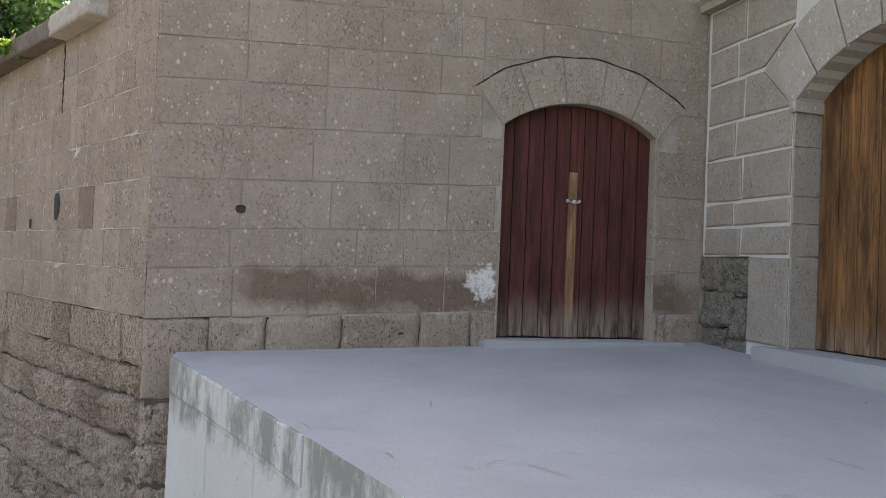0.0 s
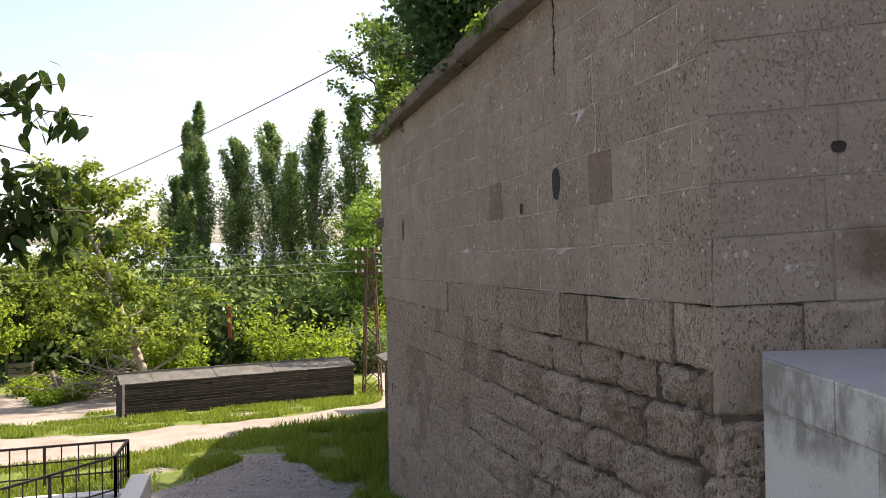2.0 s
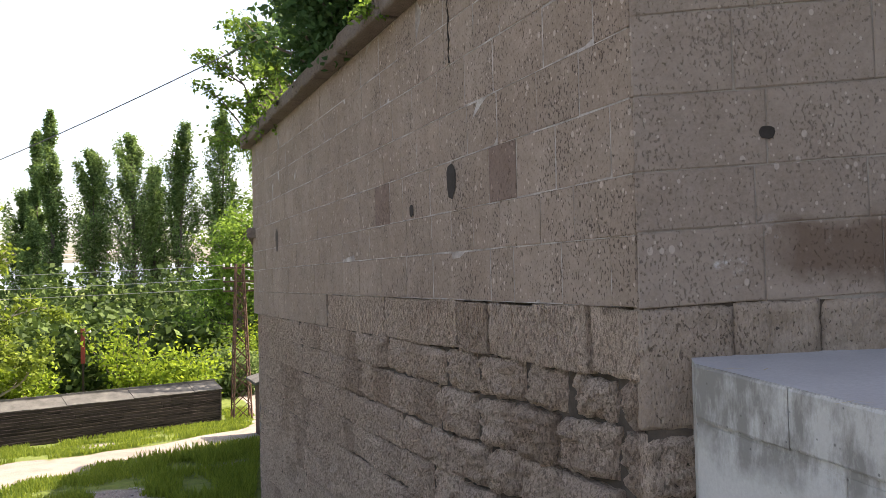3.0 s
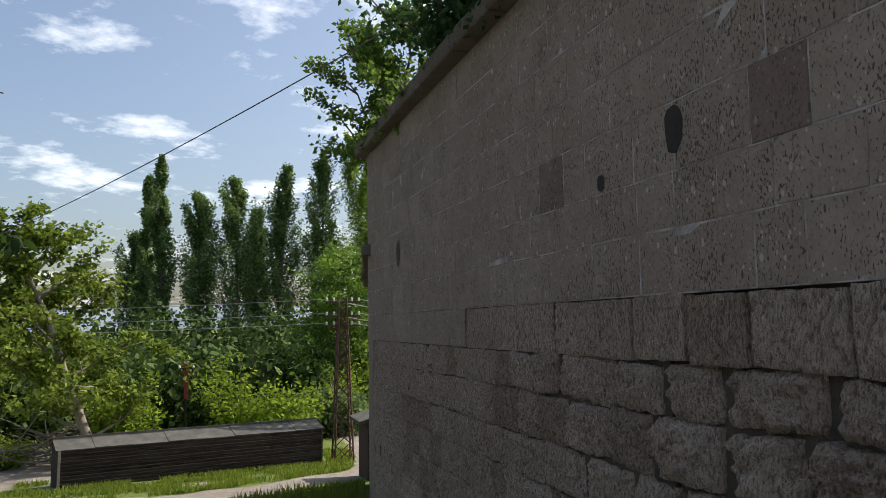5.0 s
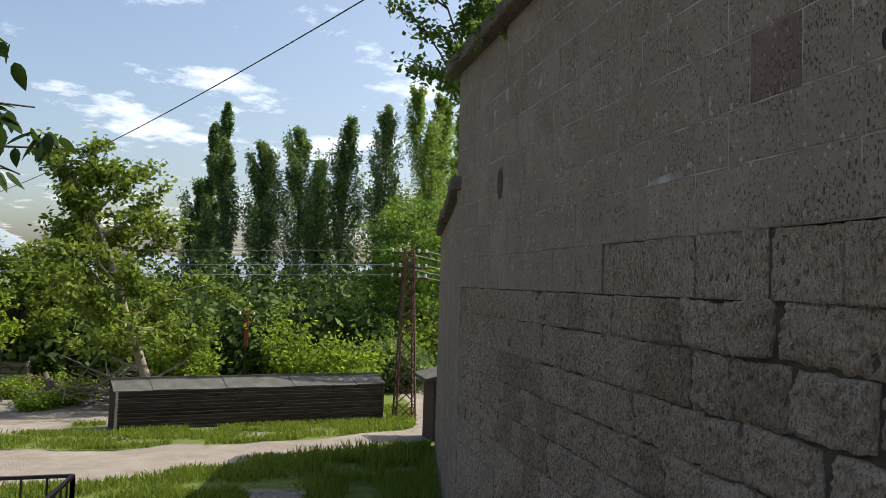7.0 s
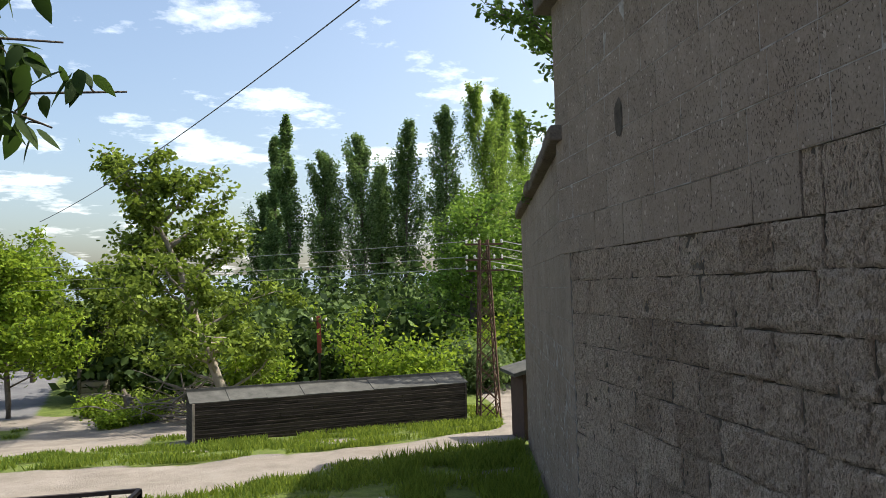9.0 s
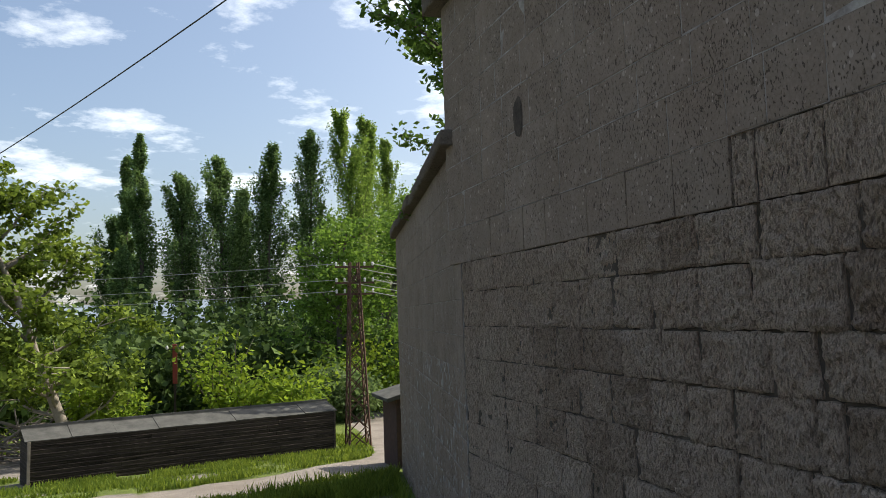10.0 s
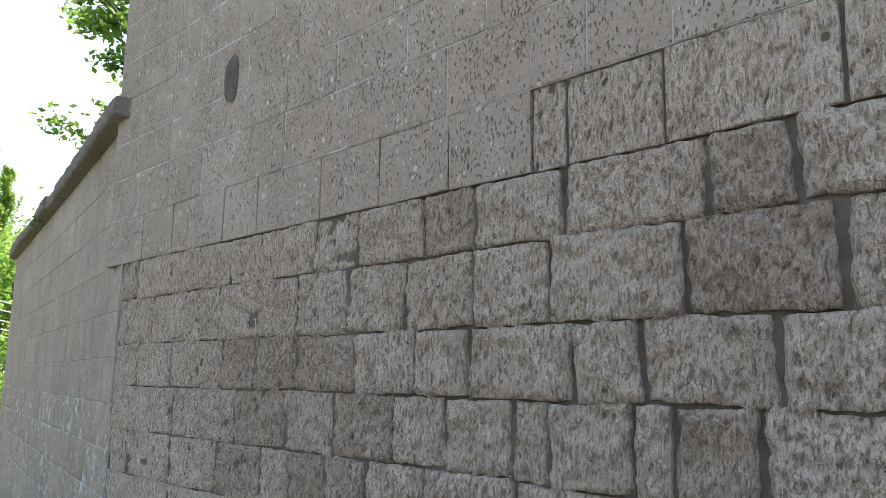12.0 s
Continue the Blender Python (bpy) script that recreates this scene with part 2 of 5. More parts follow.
RED_PAINT = plain("faded_red_paint", (0.30, 0.06, 0.045), (0.2, 0.05, 0.04), 8, 0.7)


def concrete(name, a, b, streaks):
    k = Mat(name, 0.85, spec=0.25)
    c = k.mix(k.span(k.noise(1.1, 6, 0.6), 0.35, 0.65), a, b)
    c = k.mix(k.span(k.noise(60, 3, 0.7), 0.35, 0.7, 0, 0.35), c, tuple(v * 0.75 for v in a))
    if streaks:
        s = k.span(k.noise(1.0, 7, 0.72, k.scaled((4, 4, 1.6))), 0.42, 0.56)
        top = k.span(k.maths("ADD", k.axis(2), k.maths("MULTIPLY", k.noise(3, 5, 0.7), 0.5)), 0.72, 0.86)
        c = k.mix(k.maths("MULTIPLY", k.maths("MULTIPLY", s, top), 0.8), c, (0.15, 0.14, 0.12))
        c = k.mix(k.span(k.cells(16).outputs["Distance"], 0.06, 0.11, 0.7, 0), c, (0.08, 0.075, 0.07))
    k.color(c)
    k.bump(k.noise(90, 3, 0.7), 0.25, 0.003)
    k.bump(k.noise(7, 4, 0.6), 0.2, 0.01)
    return k.m


CONCRETE_TOP = concrete("platform_concrete", (0.285, 0.28, 0.277), (0.345, 0.338, 0.334), False)
CONCRETE_SIDE = concrete("platform_side", (0.40, 0.39, 0.355), (0.46, 0.45, 0.42), True)
CONCRETE_PALE = concrete("pale_concrete", (0.5, 0.5, 0.48), (0.56, 0.56, 0.54), False)


def timber(name, top, mid, foot, z0, z1):
    """Door boards: stained timber, weathered grey-brown towards the worn foot, grain along z."""
    k = Mat(name, 0.72, spec=0.3)
    grain = k.noise(1.0, 6, 0.7, k.scaled((55, 55, 2.2)))
    coarse = k.noise(1.0, 4, 0.6, k.scaled((9, 9, 0.8)))
    c = k.mix(k.span(coarse, 0.35, 0.65), top, mid)
    h = k.maths("ADD", k.span(k.axis(2), z0, z1), k.span(grain, 0.2, 0.8, -0.35, 0.35))
    c = k.mix(k.span(h, 0.3, 0.8, 1, 0), c, foot)
    c = k.mix(k.maths("MULTIPLY", k.span(k.noise(1.0, 6, 0.72, k.scaled((9, 9, 1.7))), 0.47, 0.62), 0.8), c, tuple(v * 0.3 for v in mid))
    c = k.mix(k.span(grain, 0.36, 0.62, 0.75, 0), c, tuple(v * 0.28 for v in mid))
    c = k.mix(k.span(k.random(), 0, 1, 0, 0.35), c, tuple(v * 0.55 for v in mid))
    k.color(c)
    k.bump(grain, 0.6, 0.006)
    return k.m


DOOR_RED = timber("dark_red_boards", (0.125, 0.032, 0.024), (0.08, 0.02, 0.015), (0.27, 0.2, 0.165), 1.0, 1.55)
DOOR_BROWN = timber("brown_boards", (0.29, 0.135, 0.045), (0.13, 0.06, 0.022), (0.32, 0.21, 0.13), 1.0, 1.45)
BATTEN = timber("pale_batten", (0.36, 0.19, 0.10), (0.29, 0.15, 0.08), (0.30, 0.24, 0.19), 1.0, 1.5)


def siding():
    k = Mat("weathered_siding", 0.85, spec=0.2)
    g = k.noise(1.0, 5, 0.7, k.scaled((1.6, 1.6, 45)))
    c = k.mix(k.random(), (0.014, 0.011, 0.01), (0.042, 0.033, 0.03))
    c = k.mix(k.span(g, 0.45, 0.65, 0, 0.8), c, (0.1, 0.078, 0.066))
    c = k.mix(k.span(k.noise(0.8, 4), 0.5, 0.7, 0, 0.6), c, (0.03, 0.024, 0.021))
    k.color(c)
    k.bump(g, 0.4, 0.01)
    return k.m


SIDING = siding()
ROOFING = plain("grey_roofing_felt", (0.06, 0.06, 0.055), (0.12, 0.12, 0.108), 3, 0.9, 0.5, 0.01, 25)


def leaves(name, a, b, glow, through=0.42):
    """Leaf: both faces diffuse, with light let through; each leaf of its own tint."""
    k = Mat(name, 0.75, spec=0.1)
    c = k.mix(k.island(), a, b)
    k.color(c)
    tr = k.n.new("ShaderNodeBsdfTranslucent")
    k.l.new(k.mix(0.5, c, glow), tr.inputs[0])
    both = k.n.new("ShaderNodeMixShader")
    both.inputs[0].default_value = through
    k.l.new(k.b.outputs[0], both.inputs[1])
    k.l.new(tr.outputs[0], both.inputs[2])
    k.l.new(both.outputs[0], k.n["Material Output"].inputs[0])
    return k.m


LEAF_POPLAR = leaves("poplar_leaves", (0.016, 0.04, 0.018), (0.21, 0.3, 0.12), (0.28, 0.44, 0.1), 0.38)
# right-hand poplars: backlight put into brighter, more translucent leaf colours
LEAF_POPLAR_BACKLIT = leaves("backlit_poplar_leaves", (0.07, 0.13, 0.03), (0.21, 0.3, 0.07), (0.38, 0.52, 0.08), 0.45)
LEAF_WOOD = leaves("wood_leaves", (0.010, 0.024, 0.009), (0.11, 0.165, 0.046), (0.09, 0.15, 0.025), 0.2)
LEAF_TREE = leaves("tree_leaves", (0.012, 0.028, 0.008), (0.22, 0.29, 0.05), (0.34, 0.46, 0.05), 0.34)
LEAF_MID = leaves("wood_edge_leaves", (0.03, 0.07, 0.016), (0.18, 0.29, 0.05), (0.3, 0.46, 0.06), 0.4)
LEAF_BUSH = leaves("bush_leaves", (0.018, 0.05, 0.008), (0.26, 0.37, 0.04), (0.45, 0.58, 0.05), 0.36)
LEAF_WILLOW = leaves("silvery_leaves", (0.10, 0.15, 0.06), (0.16, 0.21, 0.09), (0.22, 0.32, 0.08))
LEAF_SIDE = leaves("side_tree_leaves", (0.02, 0.05, 0.014), (0.12, 0.19, 0.045), (0.25, 0.4, 0.05), 0.38)
LEAF_DARK = leaves("wall_shrub_leaves", (0.025, 0.06, 0.022), (0.055, 0.105, 0.04), (0.09, 0.18, 0.04), 0.3)
LEAF_NEAR = leaves("walnut_leaves", (0.018, 0.036, 0.011), (0.035, 0.06, 0.016), (0.08, 0.15, 0.02), 0.3)
GRASS = leaves("grass_blades", (0.04, 0.085, 0.014), (0.165, 0.215, 0.036), (0.34, 0.42, 0.045))
DRY = leaves("dry_stalks", (0.28, 0.23, 0.13), (0.36, 0.3, 0.18), (0.4, 0.33, 0.2))


def ground_material():
    k = Mat("ground_cover", 0.95, spec=0.1)
    a = k.n.new("ShaderNodeAttribute")
    a.attribute_name = "cover"
    s = k.n.new("ShaderNodeSeparateColor")
    k.l.new(a.outputs["Color"], s.inputs[0])
    wob = k.maths("SUBTRACT", k.noise(1.6, 6, 0.7), 0.5)
    stones = k.cells(16)
    gravel = k.mix(k.span(k.noise(2.2, 5, 0.6), 0.35, 0.65), (0.20, 0.175, 0.16), (0.27, 0.245, 0.225))
    gravel = k.mix(k.span(stones.outputs["Distance"], 0.1, 0.5, 0.45, 0.0), gravel, (0.33, 0.31, 0.29))
    gravel = k.mix(k.span(k.noise(26, 4, 0.7), 0.35, 0.6, 0.5, 0), gravel, (0.11, 0.095, 0.085))
    dirt = k.mix(k.span(k.noise(1.1, 6, 0.65), 0.35, 0.65), (0.29, 0.262, 0.23), (0.20, 0.177, 0.15))
    dirt = k.mix(k.span(k.noise(20, 4, 0.7), 0.3, 0.6, 0.4, 0), dirt, (0.20, 0.16, 0.125))
    turf = k.mix(k.span(k.noise(3.0, 6, 0.7), 0.35, 0.65), (0.07, 0.105, 0.024), (0.14, 0.18, 0.042))
    turf = k.mix(k.span(k.noise(14, 5, 0.7), 0.5, 0.75, 0, 0.55), turf, (0.17, 0.14, 0.085))
    tar = k.mix(k.span(k.noise(0.7, 5), 0.3, 0.7), (0.13, 0.13, 0.14), (0.18, 0.18, 0.185))
    c = gravel
    for i, layer in ((1, dirt), (0, turf), (2, tar)):
        c = k.mix(k.span(k.maths("ADD", s.outputs[i], k.maths("MULTIPLY", wob, 0.55)), 0.38, 0.62), c, layer)
    k.color(c)
    k.bump(k.noise(30, 5, 0.75), 0.7, 0.03)
    k.bump(k.span(stones.outputs["Distance"], 0, 0.5, 1, 0), 0.35, 0.03)
    return k.m


GROUND = ground_material()


# ---- building helpers ----
def mesh_of(bm, name, mat):
    me = bpy.data.meshes.new(name)
    bm.to_mesh(me)
    bm.free()
    me.materials.append(mat)
    return me


def part(name, bm, mat, parent, label=""):
    ob = new(name, mesh_of(bm, name, mat) if isinstance(bm, bmesh.types.BMesh) else bm)
    ob.parent = parent
    return tagged(ob, label)


def raw(name, verts, faces, mat, smooth=False):
    me = bpy.data.meshes.new(name)
    me.from_pydata(verts, [], faces)
    me.materials.append(mat)
    if smooth:
        me.polygons.foreach_set("use_smooth", [True] * len(me.polygons))
    me.update()
    return me


def base(name, place, label, category, group="", kind=""):
    ob = new(name)
    ob.location = place
    ob.empty_display_size = 0.2
    return tagged(ob, label, category, group, kind)


def box(bm, c, size, turn=None, bevel=0.0):
    """A box of that size round c, with its edges rounded off."""
    made = bmesh.ops.create_cube(bm, size=1.0)["verts"]
    m = Matrix.Translation(c) @ (turn or Matrix()) @ Matrix.Diagonal((*size, 1))
    bmesh.ops.transform(bm, matrix=m, verts=made)
    if bevel:
        edges = list({e for v in made for e in v.link_edges})
        bmesh.ops.bevel(bm, geom=edges, offset=bevel, segments=2, affect="EDGES", profile=0.5)
    return bm


def beam(bm, a, b, w, d=None):
    """A bar of rectangular section from a to b."""
    a, b = Vector(a), Vector(b)
    q = (b - a).to_track_quat("Z", "Y").to_matrix().to_4x4()
    return box(bm, (a + b) / 2, (w, d or w, (b - a).length), q)


def tube(points, radii, sides=6):
    """Vertices and faces of a tapered tube through the points."""
    verts, faces = [], []
    for i, p in enumerate(points):
        p = Vector(p)
        way = Vector(points[min(i + 1, len(points) - 1)]) - Vector(points[max(i - 1, 0)])
        q = way.to_track_quat("Z", "Y")
        for j in range(sides):
            t = 2 * math.pi * j / sides
            verts.append(tuple(p + q @ Vector((math.cos(t) * radii[i], math.sin(t) * radii[i], 0))))
    for i in range(len(points) - 1):
        for j in range(sides):
            k = (j + 1) % sides
            faces.append((i * sides + j, i * sides + k, (i + 1) * sides + k, (i + 1) * sides + j))
    faces.append(tuple(range(sides))[::-1])
    faces.append(tuple(range((len(points) - 1) * sides, len(points) * sides)))
    return verts, faces


def prism(bm, outline, depth, m):
    """Pushes a closed outline in the xz plane to y = depth, laid by m."""
    front = [bm.verts.new(m @ Vector((x, 0, z))) for x, z in outline]
    back = [bm.verts.new(m @ Vector((x, depth, z))) for x, z in outline]
    bm.faces.new(front)
    bm.faces.new(back[::-1])
    n = len(outline)
    for i in range(n):
        bm.faces.new((front[i], back[i], back[(i + 1) % n], front[(i + 1) % n]))
    bmesh.ops.recalc_face_normals(bm, faces=bm.faces[:])
    return bm


class Face:
    """An upright wall face: u runs along it, n stands out of it."""

    def __init__(self, origin, along, out):
        self.o, self.u, self.n = Vector(origin), Vector(along).normalized(), Vector(out).normalized()
        self.flip = self.u.cross(Vector((0, 0, 1))).dot(self.n) < 0

    def at(self, u, z, n=0.0):
        return self.o + self.u * u + Vector((0, 0, z)) + self.n * n

    def matrix(self):
        """x along, y into the wall, z up."""
        m = Matrix.Identity(4)
        for i in range(3):
            m[i][0], m[i][1], m[i][3] = self.u[i], -self.n[i], self.o[i]
        return m


def stone(face, u0, u1, z0, z1, parent, mat, rough=0.0, proud=0.0, gap=0.006, worn=0.006, depth=0.09, shape=None, name="stone_block", fine=32, open_joint=0.0, pillow=0.35):
    """One building stone on a wall face, with worn arrises; rough: how far its face bulges and breaks."""
    nu, nv = (min(72, max(11, int((u1 - u0) * fine))), min(40, max(9, int((z1 - z0) * fine)))) if rough > 0.012 else (5, 5)
    mid = face.at((u0 + u1) / 2, (z0 + z1) / 2)
    off = Vector((random.uniform(-50, 50), random.uniform(-50, 50), 0))
    u0, u1, z0, z1 = u0 + gap + open_joint, u1 - gap - open_joint, z0 + gap, z1 - gap
    if open_joint:
        slack = min(1.0, open_joint / 0.016)
        z0, z1 = z0 + random.uniform(-0.008, 0.014) * slack, z1 + random.uniform(-0.014, 0.008) * slack
    skew = [random.uniform(-1, 1) * worn * 0.8 for _ in range(4)]

    def steps(n, edge):
        inner = np.linspace(edge, 1 - edge, n - 2)
        return [0.0, *inner, 1.0]

    verts = []
    us, vs = steps(nu, min(0.3, worn * 1.6 / (u1 - u0) + rough * 0.25)), steps(nv, min(0.3, worn * 1.6 / (z1 - z0) + rough * 0.25))
    for j, b in enumerate(vs):
        for i, a in enumerate(us):
            u, z = u0 + a * (u1 - u0) + skew[0] * (1 - 2 * b), z0 + b * (z1 - z0) + skew[1] * (1 - 2 * a)
            if shape:
                u, z = shape(u, z, a, b)
            q = Vector((u * 6, z * 6, 0)) + off
            rim = i in (0, nu - 1) or j in (0, nv - 1)
            bed = 0.45 if open_joint and i not in (0, nu - 1) else 1.0
            n = proud - ((worn + rough * pillow) * bed if rim else 0)
            if rough:
                n += rough * (noise.fractal(q, 0.9, 2.0, 4) * 0.55 + 0.3 * noise.fractal(q * 3.1, 0.8, 2.0, 3)) * (0.5 if rim else 1.0)
                if not rim:
                    n -= 0.034 * max(0.0, noise.noise(Vector((u * 46 + z * 17, z * 16 - u * 5, 1)) + off) - 0.02)
                    n -= 0.9 * rough * max(0.0, noise.noise(Vector((u * 8, z * 8, 7)) + off) - 0.34)
            else:
                n += 0.0022 * noise.noise(q)
            if rim:
                u += worn * noise.noise(q * 2.3) * 0.9
                z += worn * noise.noise(q * 2.3 + Vector((9, 9, 9))) * 0.9
            verts.append(face.at(u, z, n) - mid)
    faces = [(j * nu + i, j * nu + i + 1, (j + 1) * nu + i + 1, (j + 1) * nu + i) for j in range(nv - 1) for i in range(nu - 1)]
    loop = [*range(nu), *[j * nu + nu - 1 for j in range(1, nv)], *[(nv - 1) * nu + i for i in range(nu - 2, -1, -1)], *[j * nu for j in range(nv - 2, 0, -1)]]
    first = len(verts)
    verts += [verts[i] - face.n * depth for i in loop]
    for i in range(len(loop)):
        k = (i + 1) % len(loop)
        faces.append((loop[k], loop[i], first + i, first + k))
    if face.flip:
        faces = [f[::-1] for f in faces]
    ob = new(name, raw(name, [tuple(v) for v in verts], faces, mat, rough > 0.012))
    ob.location = mid
    ob.parent = parent
    return ob


def slab(face, u0, u1, z0, z1, n0, n1, bm):
    """A plain box on a wall face between n0 (inner) and n1 (outer)."""
    vs = [bm.verts.new(face.at(u, z, n)) for n in (n0, n1) for z in (z0, z1) for u in (u0, u1)]
    for f in ((0, 1, 3, 2), (4, 6, 7, 5), (0, 4, 5, 1), (2, 3, 7, 6), (0, 2, 6, 4), (1, 5, 7, 3)):
        bm.faces.new([vs[i] for i in f])
    bmesh.ops.recalc_face_normals(bm, faces=bm.faces[:])
    return bm


# ---- ground ----
def height(x, y):
    """The ground falls along the long wall, then levels out towards the river flat."""
    z = float(np.interp(y, (-40, -5.6, 9, 20, 28, 40, 70, 200, 2500), (4.5, 0.0, -2.6, -3.25, -3.9, -4.2, -4.6, -5, -5)))
    return z


TRACK_NEAR = ((-40, -7.9, -5, -2.35, 1.9, 4, 8), (15, 15.4, 15.7, 18.2, 20, 24, 44))
TRACK_FAR = ((-40, -9.4, -5.7, -2.35, 2.2, 3.2, 4.5), (20, 19.8, 19.5, 20.3, 23.0, 28, 44))
GRAVEL = ((-9, -6, -4.2, -3, -2.2, -1.2, -0.6, 0.3), (9, 10, 11.3, 13, 14.3, 13, 9.5, 6.5))


def soft(d, w):
    return min(1.0, max(0.0, 0.5 + d / w))


def cover(x, y):
    """Shares of turf, bare dirt and asphalt at a place; the rest is gravel."""
    turf = soft(y - float(np.interp(x, *GRAVEL)), 0.8)
    near, far = float(np.interp(x, *TRACK_NEAR)), float(np.interp(x, *TRACK_FAR))
    track = min(soft(y - near, 0.7), soft(far - y, 0.7))
    if y > 44:
        track = 0
    lot = min(soft(-6.3 - x, 0.8), soft(y - 23.2, 0.5), soft(32.5 - 0.35 * (x + 8) - y, 1.5))
    patch = soft(noise.noise(Vector((x * 0.35, y * 0.35, 3))) - 0.28, 0.25)
    dirt = max(track, lot * (1 - 0.8 * patch))
    middle = float(np.interp(y, (30, 38, 67, 95, 140), (-17.5, -19.5, -27.5, -29, -26)))
    tar = min(soft(4.6 - abs(x - middle), 1.0), soft(y - 33, 2))
    bare = soft(noise.noise(Vector((x * 0.6, y * 0.6, 8))) - 0.33, 0.3) * 0.6
    return max(0.0, turf * (1 - dirt) - bare * (y < 24)), dirt, tar


def axis(dense, lo, hi):
    steps, d = [], 0.6
    while d < 2600:
        steps.append(d)
        d *= 1.5
    return [*[lo - s for s in steps[::-1]], *np.arange(lo, hi, dense), hi, *[hi + s for s in steps]]


gx, gy = axis(0.33, -24, 8), axis(0.33, -9, 46)
gv, gc = [], []
for y in gy:
    for x in gx:
        near = -30 < x < 10 and -12 < y < 60
        rut = 0.05 * noise.fractal(Vector((x * 0.6, y * 0.6, 0)), 0.8, 2.0, 4) if near else 0
        gv.append((x, y, height(x, y) + rut))
        gc.append(cover(x, y) if near else (1.0, 0.0, cover(x, y)[2]))
gw = len(gx)
ground = new("ground", raw("ground", gv, [(j * gw + i, j * gw + i + 1, (j + 1) * gw + i + 1, (j + 1) * gw + i) for j in range(len(gy) - 1) for i in range(gw - 1)], GROUND, True))
tagged(ground, "sloping gravel and grass ground with a bare dirt track", "ground", kind="structure")
layer = ground.data.color_attributes.new("cover", "FLOAT_COLOR", "POINT")
layer.data.foreach_set("color", np.array([(*c, 1) for c in gc], dtype=np.float32).ravel())

# ---- the long side wall ----
LONG = Face((0, 0, 0), (0, 1, 0), (-1, 0, 0))
LONG_END, LONG_TOP = 10.05, 3.56
bm = bmesh.new()
slab(LONG, 0.02, LONG_END, 1.15, LONG_TOP, -0.6, -0.0025, bm)
slab(LONG, 0.05, 2.3, -3.4, 1.15, -0.6, -0.075, bm)
slab(LONG, 2.3, 4.3, -3.4, 1.15, -0.6, -0.045, bm)
slab(LONG, 3.4, LONG_END - 0.01, 0.786, 1.149, -0.55, -0.022, bm)
slab(LONG, 4.3, 6.6, -3.4, 1.15, -0.6, -0.036, bm)
slab(LONG, 6.6, LONG_END - 0.3, -3.4, 1.15, -0.6, -0.02, bm)
wall_long = new("wall_side", mesh_of(bm, "wall_side", MORTAR))
tagged(wall_long, "long wall of pitted brown tuff blocks, rough-hewn below", "wall", kind="structure")
wall_long.data.materials.append(MORTAR_DARK)
wall_long.data.materials.append(MORTAR_FLUSH)
for p in wall_long.data.polygons:
    p.material_index = 0 if p.center.z > 1.1 else (1 if p.center.y < 4.25 else 2)
rng = random.Random(4)
random.seed(4)


def settled(u, z, a, b):
    """The lower beds wander, and lift a little towards the corner."""
    low = min(1.0, max(0.0, (0.75 - z) / 0.4))
    return u, z + 0.075 * low * min(1.0, max(0.0, (2.4 - u) / 2.4)) + 0.012 * low * noise.noise(Vector((u * 1.3, z * 1.1, 5)))


def course(z0, z1, joints):
    """One bed of the long wall: its upright joints, with more where they stand too far apart."""
    end = LONG_END if z0 > 0.7 else LONG_END - 0.35
    cuts = [0.0]
    for u in (*joints, end):
        gap = u - cuts[-1]
        n = max(1, round(gap / 0.5)) if gap > 0.98 else 1
        last = cuts[-1]
        for k in range(1, n):
            cuts.append(last + gap * k / n + rng.uniform(-0.09, 0.09))
        cuts.append(u)
    for u0, u1 in zip(cuts, cuts[1:]):
        if z1 < height(0, u1) - 0.1:
            continue
        mid = (u0 + u1) / 2
        if z1 < 0.8 or (z1 < 1.2 and mid < 5.62):
            deep = min(1.0, max(0.0, (0.98 - z0) / 0.5))
            wear = deep * float(np.interp(u0, (0.0, 1.8, 3.2, 5.0, 8.0), (1.0, 0.95, 0.62, 0.4, 0.15)))
            tight = float(np.interp(u0, (1.5, 3.2, 5.0, 7.5), (1.6, 1.1, 0.7, 0.3)))
            dark = rng.random() < float(np.interp(u0, (1.0, 4.5), (0.3, 0.06)))
            dark = dark or (-0.5 < z0 < 0.0 and 6.45 < mid < 7.9 and rng.random() < 0.75) or (0.1 < z0 < 0.2 and 4.4 < mid < 4.92)
            upper = z0 > 0.7
            face_break = 0.019 + 0.062 * wear
            if upper:
                face_break = float(np.interp(u0, (0.0, 3.0, 4.9), (0.03, 0.022, 0.0125)))
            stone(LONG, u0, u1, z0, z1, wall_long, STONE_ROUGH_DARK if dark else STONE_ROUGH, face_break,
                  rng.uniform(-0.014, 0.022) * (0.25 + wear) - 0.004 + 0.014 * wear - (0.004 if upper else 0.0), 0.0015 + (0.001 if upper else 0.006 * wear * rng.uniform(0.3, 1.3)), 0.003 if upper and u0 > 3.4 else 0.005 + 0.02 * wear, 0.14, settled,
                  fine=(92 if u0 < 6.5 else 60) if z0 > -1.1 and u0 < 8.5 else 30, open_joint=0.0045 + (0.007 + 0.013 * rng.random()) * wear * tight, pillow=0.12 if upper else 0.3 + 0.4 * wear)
        else:
            brown = (1.8 < z1 < 2.2 and 1.13 < mid < 1.5) or (1.7 < z0 < 1.9 and 3.48 < mid < 3.9)
            stone(LONG, u0, u1, z0, z1, wall_long, STONE_BROWN if brown else STONE, 0.0, rng.uniform(-0.002, 0.003), rng.uniform(0.0015, 0.004), 0.0035)


